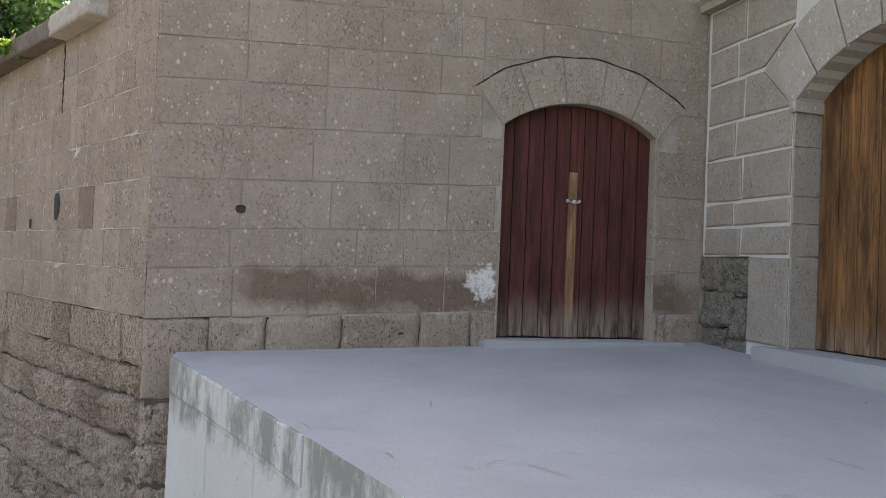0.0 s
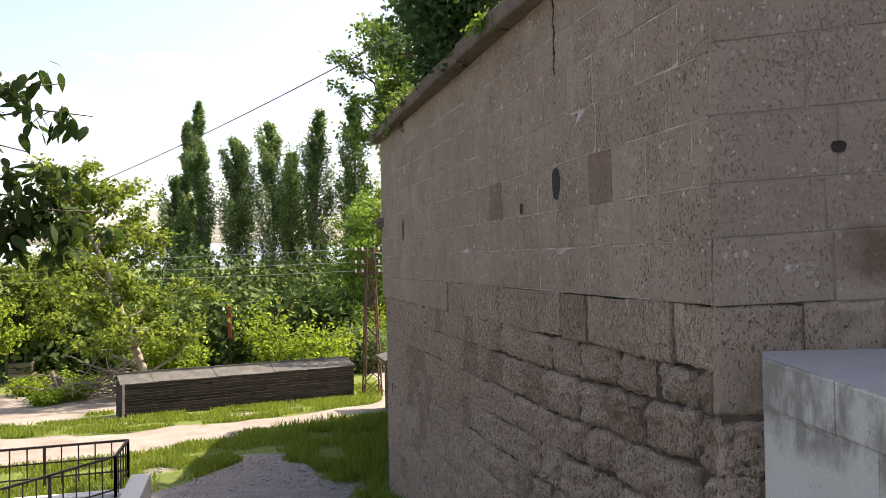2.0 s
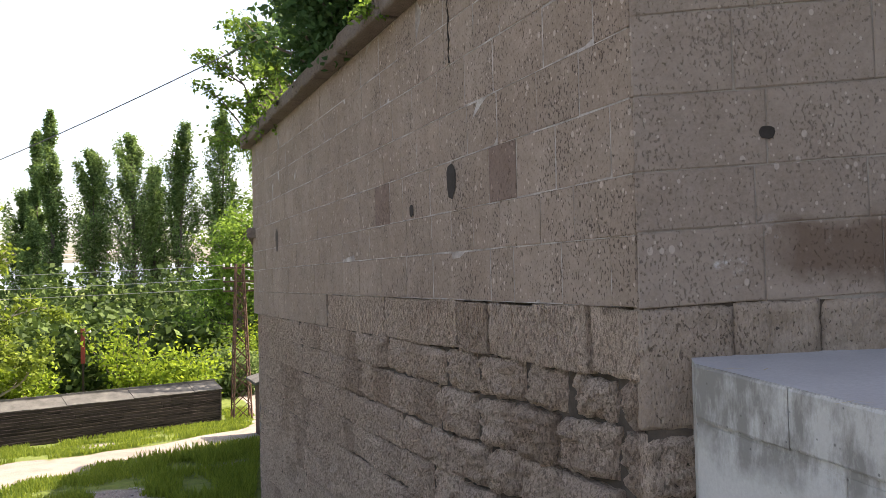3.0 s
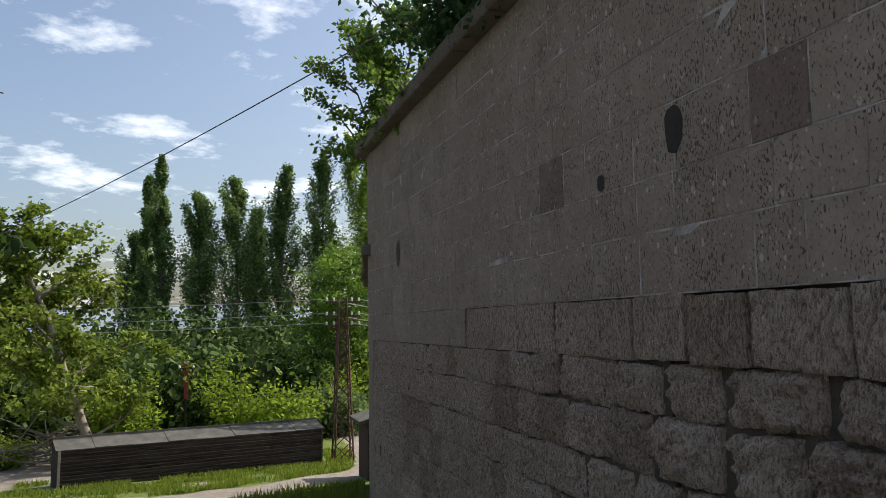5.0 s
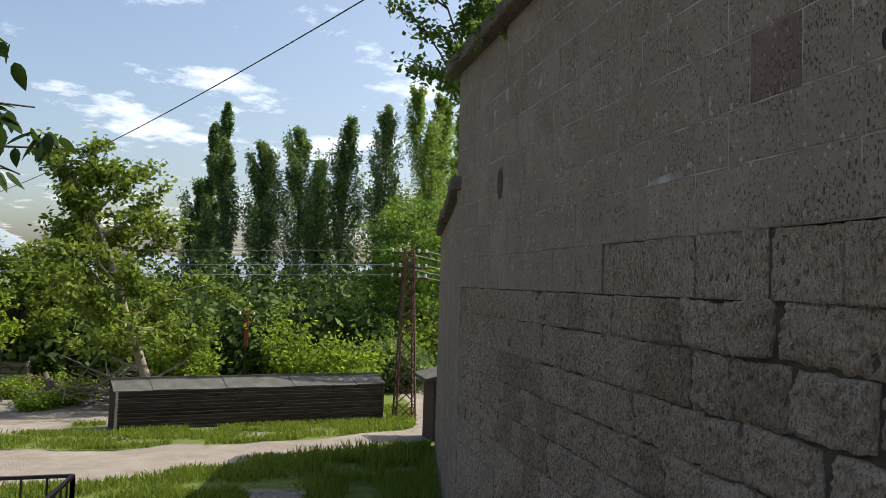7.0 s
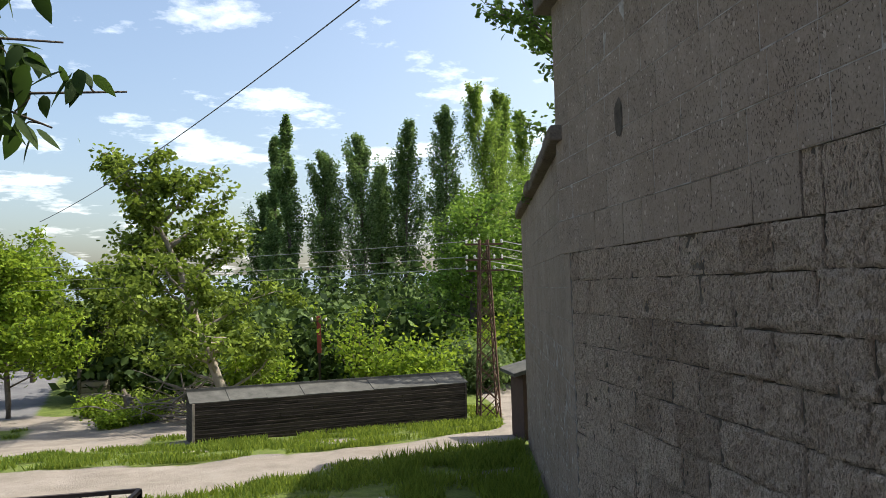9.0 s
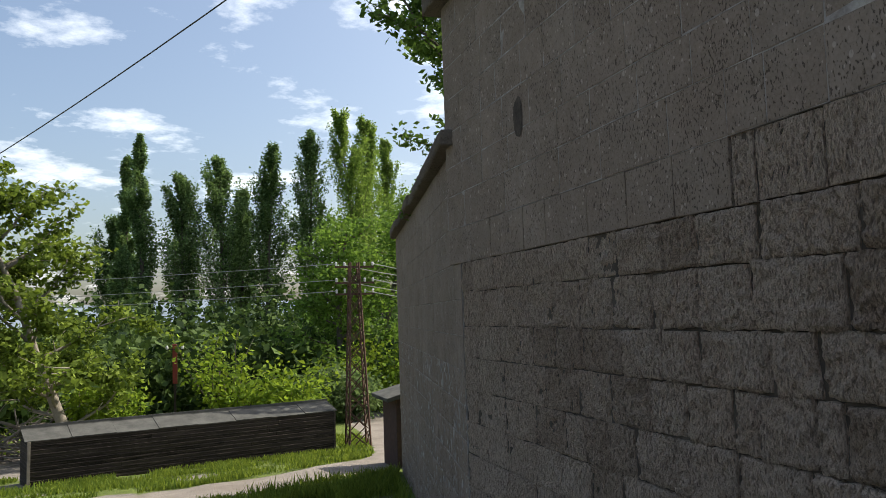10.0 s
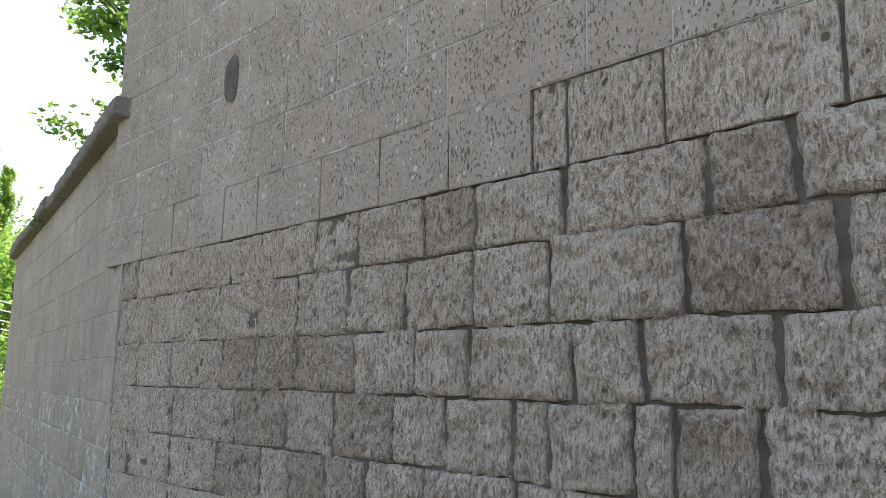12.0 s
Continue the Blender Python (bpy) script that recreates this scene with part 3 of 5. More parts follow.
course(3.20, LONG_TOP, (0.5, 1.3))
course(2.88, 3.20, (0.4, 2.19))
course(2.52, 2.88, (0.3, 1.86, 2.35))
course(2.17, 2.52, (0.45, 0.89, 1.39, 3.14))
course(1.80, 2.17, (0.18, 0.7, 1.15, 1.52, 3.12, 3.44, 3.84))
course(1.50, 1.80, (0.53, 0.88, 2.14, 2.51, 5.85))
course(1.15, 1.50, (0.21, 1.22, 1.53, 2.5, 3.7, 4.35, 4.92, 5.30, 5.59, 6.10, 6.87))
course(0.785, 1.15, (0.45, 1.02, 1.62, 2.1, 2.62, 3.18, 3.68, 4.35, 4.97, 5.41, 5.59, 6.08, 6.58, 7.09, 7.75, 8.16, 8.64, 8.89))
course(0.49, 0.785, (0.23, 0.70, 1.19, 1.86, 2.35, 2.85, 3.65, 4.10, 4.52, 4.82, 5.44, 5.93, 6.26, 6.75, 7.13, 7.68, 8.05, 8.63, 8.88, 9.43))
course(0.15, 0.49, (0.24, 0.81, 1.32, 1.88, 2.47, 2.98, 3.52, 4.0, 4.40, 4.92, 5.51, 5.94, 6.39, 6.83, 7.28, 7.70, 8.17, 8.62, 9.12, 9.57))
course(-0.155, 0.15, (0.21, 0.78, 1.25, 1.70, 2.23, 2.68, 3.3, 3.9, 4.25, 4.61, 5.10, 5.40, 5.96, 6.30, 6.74, 7.27, 7.68, 8.09, 8.78, 9.32))
course(-0.475, -0.155, (0.18, 0.79, 1.17, 1.57, 2.17, 2.64, 3.18, 3.72, 4.25, 4.68, 4.98, 5.14, 5.52, 5.71, 6.10, 6.45, 6.91, 7.35, 7.90, 8.72, 9.03))
course(-0.79, -0.475, (0.45, 0.95, 1.40, 1.86, 2.4, 2.8, 3.19, 3.7, 4.17, 4.7, 5.2, 5.7, 6.24, 6.64, 6.96, 7.28, 7.58, 8.1, 8.72, 9.40))
for k in range(7):
    course(-1.1 - 0.31 * k, -0.79 - 0.31 * k, (rng.uniform(0.3, 0.5),))


def hollow(face, u, z, wide, tall, depth, name, label, seed):
    """A weathered hole in the wall face: a flat ragged patch, its shade painted dark."""
    r = random.Random(seed)
    ring, verts, faces = 14, [], []
    for d, k in ((0.0058, 1.08), (0.0066, 0.95), (0.006, 0.7), (0.0055, 0.3)):
        for i in range(ring):
            t = 2 * math.pi * i / ring
            w = k * (1 + r.uniform(-0.1, 0.1))
            verts.append(tuple(face.at(u + wide / 2 * w * math.cos(t), z + tall / 2 * w * math.copysign(abs(math.sin(t)) ** 0.7, math.sin(t)), d)))
    for j in range(3):
        for i in range(ring):
            k = (i + 1) % ring
            faces.append((j * ring + i, j * ring + k, (j + 1) * ring + k, (j + 1) * ring + i))
    faces.append(tuple(range(3 * ring, 4 * ring)))
    ob = new(name, raw(name, verts, faces, MORTAR_DARK if name == "slot_hole" else GAP_SHADE))
    ob.parent = wall_long if face is LONG else wall_front
    return ob


hollow(LONG, 2.11, 2.02, 0.15, 0.24, 0.04, "hole", "", 1)
hollow(LONG, 8.16, 1.90, 0.16, 0.32, 0.04, "slot_hole", "", 2)
hollow(LONG, 2.91, 1.87, 0.08, 0.1, 0.04, "hole", "", 4)

v, f = tube([LONG.at(2.1 + 0.012 * math.sin(k * 1.9), 3.55 - 0.055 * k, 0.002) for k in range(13)], [0.006 + 0.006 * abs(math.sin(k * 2.3)) for k in range(13)], 5)
part("crack", raw("crack", v, f, GAP_SHADE), None, wall_long)

# the coping that lies along the terrace wall
coping = base("coping", (0, 1.07, LONG_TOP), "weathered stone coping slabs along the wall top", "coping", kind="structure")
u = 1.07
while u < 10.2:
    w = min(rng.uniform(0.75, 1.25), 10.25 - u)
    if 10.25 - u - w < 0.3:
        w = 10.25 - u
    stone(LONG, u, u + w, LONG_TOP + 0.004, LONG_TOP + 0.2 + rng.uniform(-0.012, 0.012), coping, STONE_TRIM if rng.random() < 0.2 else STONE_COPING, 0.022, 0.17 + rng.uniform(-0.015, 0.015), 0.004, 0.014, 0.75, name="coping_slab").location -= Vector((0, 1.07, LONG_TOP))
    u += w

# ---- the gabled front with the red door ----
ALONG = Vector((0.896, -0.444, 0)).normalized()
OUT = Vector((-0.444, -0.896, 0)).normalized()
FRONT = Face((0, 0, 0), ALONG, OUT)
D0, D1, DC, DZ, R_IN, R_OUT, AZ = 2.71, 4.18, 3.445, 2.80, 1.206, 1.60, 1.845
F_COURSES = (0.55, 1.14, 1.51, 1.80, 2.17, 2.57, 2.91, 3.22, 3.56, 3.92, 4.3, 4.65, 5.0)
# F_TOP reaches out of view, raised to keep the sun off the platform
F_END, F_TOP = 4.66, 7.2
bm = bmesh.new()
slab(FRONT, 0.03, D0, -2.5, 1.17, -0.5, -0.016, bm)
slab(FRONT, 0.01, D0, 1.17, F_TOP, -0.5, -0.006, bm)
slab(FRONT, D1, F_END + 0.6, -2.5, F_TOP, -0.5, -0.006, bm)
prism(bm, [(D0, F_TOP), (D1, F_TOP), *[(DC + R_IN * math.sin(a), AZ + R_IN * math.cos(a)) for a in np.linspace(radians(37.5), radians(-37.5), 15)]], 0.49, FRONT.matrix() @ Matrix.Translation((0, 0.006, 0)))
slab(FRONT, D0 - 0.05, D1 + 0.05, 0.0, 1.0, -0.5, -0.02, bm)
wall_front = new("wall_front", mesh_of(bm, "wall_front", MORTAR_FRONT))
wall_front.data.materials.append(MORTAR_FLUSH)
for p in wall_front.data.polygons:
    p.material_index = 1 if p.center.z < 1.0 else 0
tagged(wall_front, "front wall of pitted tuff blocks round an arched doorway", "wall", kind="structure")
bm = bmesh.new()
slab(LONG, 0.0, 1.065, LONG_TOP + 0.004, F_TOP, -0.6, -0.007, bm)
slab(Face((0, 1.05, 0), (1, 0, 0), (0, 1, 0)), 0.6, 9.0, 3.3, F_TOP, -0.5, 0.0, bm)
part("wall_return", bm, MORTAR, wall_front)
for z0, z1 in zip(F_COURSES[7:], F_COURSES[8:]):
    stone(LONG, 0.0, 0.5, z0 if z0 > LONG_TOP else LONG_TOP, z1, wall_front, STONE, 0, 0.001)
    stone(LONG, 0.5, 1.065, z0 if z0 > LONG_TOP else LONG_TOP, z1, wall_front, STONE, 0, 0.001)


def raised(u, z, a=0, b=0):
    """The beds of the front rise a little along it."""
    return u, z + 0.045 * min(u, 3.0)


for k in range(9):
    stone(FRONT, 0.0, 0.45, 0.22 - 0.31 * k, 0.55 - 0.31 * k, wall_front, STONE_ROUGH, 0.06, 0.016, 0.004, 0.026, 0.14, fine=70)


def arch_cut(centre, middle, radius, gap=0.005):
    def shape(u, z, a, b):
        d = abs(u - middle)
        if d < radius:
            z = max(z, centre + math.sqrt((radius + gap) ** 2 - d * d))
        return u, z
    return shape


for z0, z1 in zip(F_COURSES, F_COURSES[1:]):
    rows = []
    u = 0.0
    while u < F_END - 0.01:
        w = rng.uniform(0.36, 0.72)
        if F_END - u - w < 0.25:
            w = F_END - u
        rows.append((u, u + w))
        u += w
    if z1 < 2.9:
        rows = [(a, min(b, D0)) for a, b in rows if a < D0 - 0.05] + [(max(a, D1), b) for a, b in rows if b > D1 + 0.05]
    rough = 0.03 if z1 < 1.3 else 0.0
    for a, b in rows:
        if z1 > 2.9 and z0 < 3.5:
            pieces = [(a, b)] if b < D0 - 0.2 or a > D1 + 0.25 else None
            if pieces is None:
                top = AZ + math.sqrt(max(0.0, (R_OUT + 0.005) ** 2 - min((a - DC) ** 2, (b - DC) ** 2)))
                if a < DC < b:
                    top = AZ + R_OUT
                if a < D0 - 0.19 < b:
                    stone(FRONT, a, min(b, D0 - 0.18), z0, z1, wall_front, STONE_FACADE, 0, rng.uniform(-0.001, 0.002), 0.003, 0.004, shape=raised)
                    a = D0 - 0.18
                if a < D1 + 0.2 < b:
                    stone(FRONT, D1 + 0.19, b, z0, z1, wall_front, STONE_FACADE, 0, rng.uniform(-0.001, 0.002), 0.003, 0.004, shape=raised)
                    b = D1 + 0.19
                lowest = -0.13 + AZ + math.sqrt(max(0.0, (R_OUT + 0.005) ** 2 - max(abs(a - DC), abs(b - DC)) ** 2))
                if lowest < z1 - 0.03:
                    clip = arch_cut(AZ, DC, R_OUT)
                    stone(FRONT, a, b, z0, z1, wall_front, STONE_FACADE, 0, 0.0, 0.003, 0.004, shape=lambda u, z, p, q, c=clip, t=z1 - 0.003 + 0.13: (u, min(c(u, z + 0.13, p, q)[1], t)))
                continue
        stone(FRONT, a, b, z0, z1, wall_front, STONE_BAND if rough else STONE_FACADE, rough, rng.uniform(-0.002, 0.002) + (0.012 if rough else 0), 0.003 - 0.06 * rough, 0.004 + 0.3 * rough, shape=raised)
hollow(FRONT, 0.64, 1.98, 0.07, 0.06, 0.04, "hole", "", 6)
# arch stones
ring = np.linspace(radians(-37.5), radians(37.5), 6)
for a0, a1 in zip(ring, ring[1:]):
    def wedge(u, z, a, b, a0=a0, a1=a1):
        t, r = a0 + 0.003 + a * (a1 - a0 - 0.006), R_IN + 0.002 + b * (R_OUT - R_IN - 0.006)
        return DC + r * math.sin(t), AZ + r * math.cos(t)
    stone(FRONT, DC + 1.4 * math.sin(a0), DC + 1.4 * math.sin(a1), 2.9, 3.3, wall_front, STONE_ARCH, 0, 0.004, 0.0, 0.003, 0.35, wedge)
# jamb stones that line the doorway
for u0, u1 in ((D0 - 0.002, D0 + 0.02), (D1 - 0.02, D1 + 0.002)):
    for z0, z1 in ((1.03, 1.75), (1.75, DZ - 0.15), (DZ - 0.15, DZ + 0.02)):
        stone(FRONT, u0, u1, z0, z1, wall_front, STONE_ARCH, 0, -0.004, 0.001, 0.002, 0.4)
v, f = tube([FRONT.at(DC + (R_OUT + 0.004) * math.sin(t), AZ + (R_OUT + 0.004) * math.cos(t) + 0.008 * math.sin(t * 23), 0.001) for t in np.linspace(radians(-38), radians(38), 30)], [0.004 + 0.004 * abs(math.sin(k * 1.7)) for k in range(30)], 5)
part("crack", raw("crack", v, f, GAP_SHADE), None, wall_front)


def boarded_door(name, face, u0, u1, z0, arc, back, boards, mat, label, gap=0.008):
    """A pair of boarded leaves under an arch: each board a piece of its own."""
    door = tagged(new(name), label, "door", kind="structure")
    edges = [u0]
    r = random.Random(boards)
    for i in range(1, boards):
        edges.append(u0 + (u1 - u0) * i / boards + r.uniform(-0.018, 0.018) * (i != boards // 2))
    edges.append(u1)
    for a, b in zip(edges, edges[1:]):
        tops = [(u, arc(u)) for u in np.linspace(b - gap / 2, a + gap / 2, 4)]
        bm = bmesh.new()
        outline = [(a + gap / 2, z0 + r.uniform(0, 0.012)), (b - gap / 2, z0 + r.uniform(0, 0.012)), *tops]
        prism(bm, outline, 0.035, face.matrix() @ Matrix.Translation((0, back + r.uniform(0, 0.005), 0)))
        part("board", bm, mat, door)
    # added near-black sheet: its colour gives the board gaps their shade
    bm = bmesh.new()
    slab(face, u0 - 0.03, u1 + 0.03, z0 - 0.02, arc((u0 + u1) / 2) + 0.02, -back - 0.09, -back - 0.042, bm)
    part("backing", bm, GAP_SHADE, door)
    return door


red = boarded_door("door_1", FRONT, D0 + 0.02, D1 - 0.02, 1.045, lambda u: AZ + math.sqrt((R_IN + 0.01) ** 2 - (u - DC) ** 2), 0.10, 11, DOOR_RED, "closed arched double door of dark red boards, worn at the foot")
bm = bmesh.new()
box(bm, (0, 0, 0), (0.075, 0.028, 1.42), bevel=0.004)
batten = part("cover_strip", bm, BATTEN, red, "pale brown wooden strip over the joint")
batten.matrix_basis = FRONT.matrix() @ pose(3.41, 0.085, 1.045 + 0.715)
bm = bmesh.new()
bmesh.ops.create_uvsphere(bm, u_segments=10, v_segments=6, radius=0.022)
for x in (-0.055, 0.055):
    box(bm, (x, 0.02, 0.012), (0.02, 0.025, 0.03), bevel=0.004)
v, f = tube([(0.055 * math.cos(t), -0.004, 0.012 - 0.02 * math.sin(t)) for t in np.linspace(0, math.pi, 9)], [0.007] * 9, 6)
me = raw("chain", v, f, CERAMIC)
bm.from_mesh(me)
lock = part("padlock", bm, WIRE, red, "small steel padlock on a hasp")
lock.matrix_basis = FRONT.matrix() @ pose(3.41, 0.05, 2.21)
bm = bmesh.new()
slab(FRONT, D0 - 0.14, D1 + 0.25, 0.9, 1.035, -0.35, 0.16, bm)
bmesh.ops.bevel(bm, geom=bm.edges[:], offset=0.015, segments=2, affect="EDGES")
tagged(new("doorstep", mesh_of(bm, "doorstep", CONCRETE_TOP)), "low grey concrete threshold before the red door", "doorstep", kind="structure")

# ---- the porch wall with the brown door ----
CORNER = FRONT.at(F_END, 0)
SIDE = Face(CORNER, OUT, -ALONG)
P0, P1, PC, PZ, Q_IN, Q_OUT, QZ = 1.10, 3.04, 2.07, 2.97, 1.38, 1.87, 1.98
bm = bmesh.new()
slab(SIDE, 0.0, P0, 1.8, 4.0, -0.5, -0.012, bm)
slab(SIDE, 0.63, P0, 0.3, 1.8, -0.5, -0.012, bm)
slab(SIDE, 0.0, 0.63, 0.3, 1.8, -0.5, -0.141, bm)
# unseen upper wall over the cornice, added to block sun from the platform
slab(SIDE, 0.0, 9.0, 4.0, 7.2, -0.5, -0.014, bm)
slab(SIDE, P1, 7.0, 0.3, 4.0, -0.5, -0.012, bm)
prism(bm, [(P0, 4.0), (P1, 4.0), *[(PC + Q_IN * math.sin(a), QZ + Q_IN * math.cos(a)) for a in np.linspace(math.asin(0.97 / 1.38), -math.asin(0.97 / 1.38), 17)]], 0.488, SIDE.matrix() @ Matrix.Translation((0, 0.012, 0)))
slab(SIDE, P0 - 0.05, P1 + 0.05, 0.2, 1.05, -0.5, -0.02, bm)
wall_porch = new("wall_porch", mesh_of(bm, "wall_porch", MORTAR_PALE))
tagged(wall_porch, "grey stone wall with wide pale pointing round a brown door", "wall", kind="structure")
PJ = (1.80, 2.05, 2.26, 2.64, 2.95, 3.31, 3.62, 3.98)
for j, (z0, z1) in enumerate(zip(PJ, PJ[1:])):
    for a, b in (((0.03, 0.42), (0.42, P0)) if j % 2 else ((0.03, 0.52), (0.52, P0))):
        clip = arch_cut(QZ, PC, Q_OUT, 0.02)
        if 3.0 < z1 < 3.4:
            skew = lambda u, z, p, q: (min(u, 1.09 - 0.986 * max(0.0, z - 2.97) - 0.015), z)
        elif z1 > 3.4:
            if a > 0.4 and z1 - 0.1 < QZ + math.sqrt(Q_OUT ** 2 - (a - PC) ** 2):
                continue
            skew = lambda u, z, p, q, c=clip, t=z1 - 0.012: (u, min(c(u, z, p, q)[1], t))
        else:
            skew = None
        stone(SIDE, a, b, z0, z1, wall_porch, STONE_PORCH, 0, rng.uniform(0, 0.006), 0.013, 0.008, shape=skew)
    for a, b in ((P1, 3.6), (3.6, 4.4), (4.4, 5.2), (5.2, 6.0), (6.0, 7.0)):
        if j < 5:
            stone(SIDE, a, b, z0, z1, wall_porch, STONE_PORCH, 0, 0.002, 0.012, 0.006)
for a, b, z0, z1, r in ((0.62, P0, 1.09, 1.80, 0.012), (P1, 4.2, 1.0, 1.8, 0.012)):
    stone(SIDE, a, b, z0, z1, wall_porch, STONE_PORCH, r, 0.01, 0.012, 0.01)
random.seed(11)
bm = bmesh.new()
slab(SIDE, 0.0, 0.62, 0.5, 1.79, -0.14, -0.075, bm)
part("rubble_bed", bm, MORTAR_DARK, wall_porch)
for u0, u1, z0, z1 in ((0.0, 0.33, 0.6, 1.18), (0.33, 0.64, 0.6, 1.1), (0.0, 0.4, 1.18, 1.5), (0.4, 0.64, 1.1, 1.46), (0.0, 0.26, 1.5, 1.8), (0.26, 0.64, 1.48, 1.8)):
    stone(SIDE, u0, u1, z0, z1, wall_porch, STONE_ERODED, 0.055, rng.uniform(-0.01, 0.012), 0.001, 0.02, 0.12, fine=80)
for i in range(16):
    u, z, size = rng.uniform(0.03, 0.6), rng.uniform(0.95, 1.72), rng.uniform(0.03, 0.07)
    stone(SIDE, u - size * 0.6, u + size * 0.6, z - size / 2, z + size / 2, wall_porch, STONE_ERODED, 0.02, rng.uniform(0.006, 0.02), 0.003, 0.014, name="rubble_stone")
span = math.asin(0.97 / 1.38)
ring = np.linspace(-span, span, 8)
for a0, a1 in zip(ring, ring[1:]):
    def wedge(u, z, a, b, a0=a0, a1=a1):
        t, r = a0 + 0.006 + a * (a1 - a0 - 0.012), Q_IN + b * (Q_OUT - Q_IN - 0.012)
        return PC + r * math.sin(t), QZ + r * math.cos(t)
    stone(SIDE, PC + 1.6 * math.sin(a0), PC + 1.6 * math.sin(a1), 3.0, 3.5, wall_porch, STONE_TRIM, 0, 0.012, 0.0, 0.005, 0.3, wedge)
for z0, z1 in ((1.1, 1.8), (1.8, 2.05), (2.05, 2.26), (2.26, 2.64), (2.64, 2.9)):
    stone(SIDE, P0 - 0.004, P0 + 0.025, z0, z1, wall_porch, STONE_PORCH, 0, -0.004, 0.004, 0.003, 0.3)
    stone(SIDE, P1 - 0.025, P1 + 0.004, z0, z1, wall_porch, STONE_PORCH, 0, -0.004, 0.004, 0.003, 0.3)
stone(SIDE, P0 - 0.03, P0 + 0.05, 2.9, 2.99, wall_porch, STONE_TRIM, 0, 0.03, 0.0, 0.012, 0.3, name="impost")
stone(SIDE, P1 - 0.05, P1 + 0.03, 2.9, 2.99, wall_porch, STONE_TRIM, 0, 0.03, 0.0, 0.012, 0.3, name="impost")
boarded_door("door_2", SIDE, P0 + 0.03, P1 - 0.03, 1.10, lambda u: min(3.34, QZ + math.sqrt(max(0.01, (Q_IN + 0.01) ** 2 - (u - PC) ** 2))), 0.24, 10, DOOR_BROWN, "closed arched door of weathered golden brown boards")
bm = bmesh.new()
slab(SIDE, 0.84, 3.6, 0.6, 1.09, -0.3, 0.12, bm)
bmesh.ops.bevel(bm, geom=bm.edges[:], offset=0.012, segments=2, affect="EDGES")
tagged(new("doorstep", mesh_of(bm, "doorstep", CONCRETE_TOP)), "grey concrete doorstep under the brown door", "doorstep", kind="structure")
bm = bmesh.new()
prism(bm, [(-0.02, 3.99), (0.09, 3.99), (0.11, 4.04), (0.16, 4.07), (0.16, 4.13), (-0.02, 4.13)], 7.0, Matrix(((OUT.x * 0 - ALONG.x, OUT.x, 0, CORNER.x), (-ALONG.y, OUT.y, 0, CORNER.y), (0, 0, 1, 0), (0, 0, 0, 1))))
tagged(new("cornice", mesh_of(bm, "cornice", STONE_TRIM)), "moulded grey stone cornice on the porch wall", "cornice", kind="structure")

# roof and back walls out of view, added to keep the interior dark
bm = bmesh.new()
outline = [(0.0, 0.0), (0.0, 1.05), (12.0, 1.05), (12.0, -11.0), tuple((CORNER + OUT * 9).xy), tuple(CORNER.xy)]
up = [bm.verts.new((x, y, 7.45)) for x, y in outline]
down = [bm.verts.new((x, y, 7.2)) for x, y in outline]
bm.faces.new(up)
bm.faces.new(down[::-1])
for i in range(len(up)):
    bm.faces.new((up[i], down[i], down[(i + 1) % len(up)], up[(i + 1) % len(up)]))
for x0, x1, y0, y1 in ((11.6, 12.0, -11.0, 1.05), (1.2, 12.0, -11.0, -10.6)):
    box(bm, ((x0 + x1) / 2, (y0 + y1) / 2, 3.6), (x1 - x0, y1 - y0, 7.2))
bmesh.ops.recalc_face_normals(bm, faces=bm.faces[:])
tagged(new("roof", mesh_of(bm, "roof", MORTAR)), "unseen flat roof and back walls added to shut light out of the stone building", "roof", kind="structure")

# ---- the concrete platform ----
def deck(u, v):
    return 0.90 + 0.028 * u - 0.045 * v


EDGE = [(0.11, -0.25), (-0.29, -2.58), (-0.46, -3.5), (-0.75, -5.2), (-1.3, -8.6)]


def on_deck(x, y, dz=0.0):
    p = Vector((x, y, 0))
    return (x, y, deck(p.dot(ALONG), p.dot(OUT)) + dz)


bm = bmesh.new()
top = [on_deck(x, y) for x, y in EDGE] + [on_deck(*(CORNER + OUT * 7 + ALONG * 0.4).xy), on_deck(*(CORNER + ALONG * 0.4 - OUT * 0.3).xy), on_deck(*(FRONT.at(0.3, 0, -0.3)).xy)]
up = [bm.verts.new(p) for p in top]
down = [bm.verts.new((p[0], p[1], -2.6)) for p in top]
bm.faces.new(up)
for i in range(len(up)):
    k = (i + 1) % len(up)
    bm.faces.new((up[i], down[i], down[k], up[k]))
bm.faces.new(down[::-1])
bmesh.ops.recalc_face_normals(bm, faces=bm.faces[:])
platform = new("platform", mesh_of(bm, "platform", CONCRETE_TOP))
platform.data.materials.append(CONCRETE_SIDE)
for p in platform.data.polygons:
    p.material_index = 0 if p.normal.z > 0.8 else 1
tagged(platform, "raised grey concrete platform with a stained side", "platform", kind="structure")


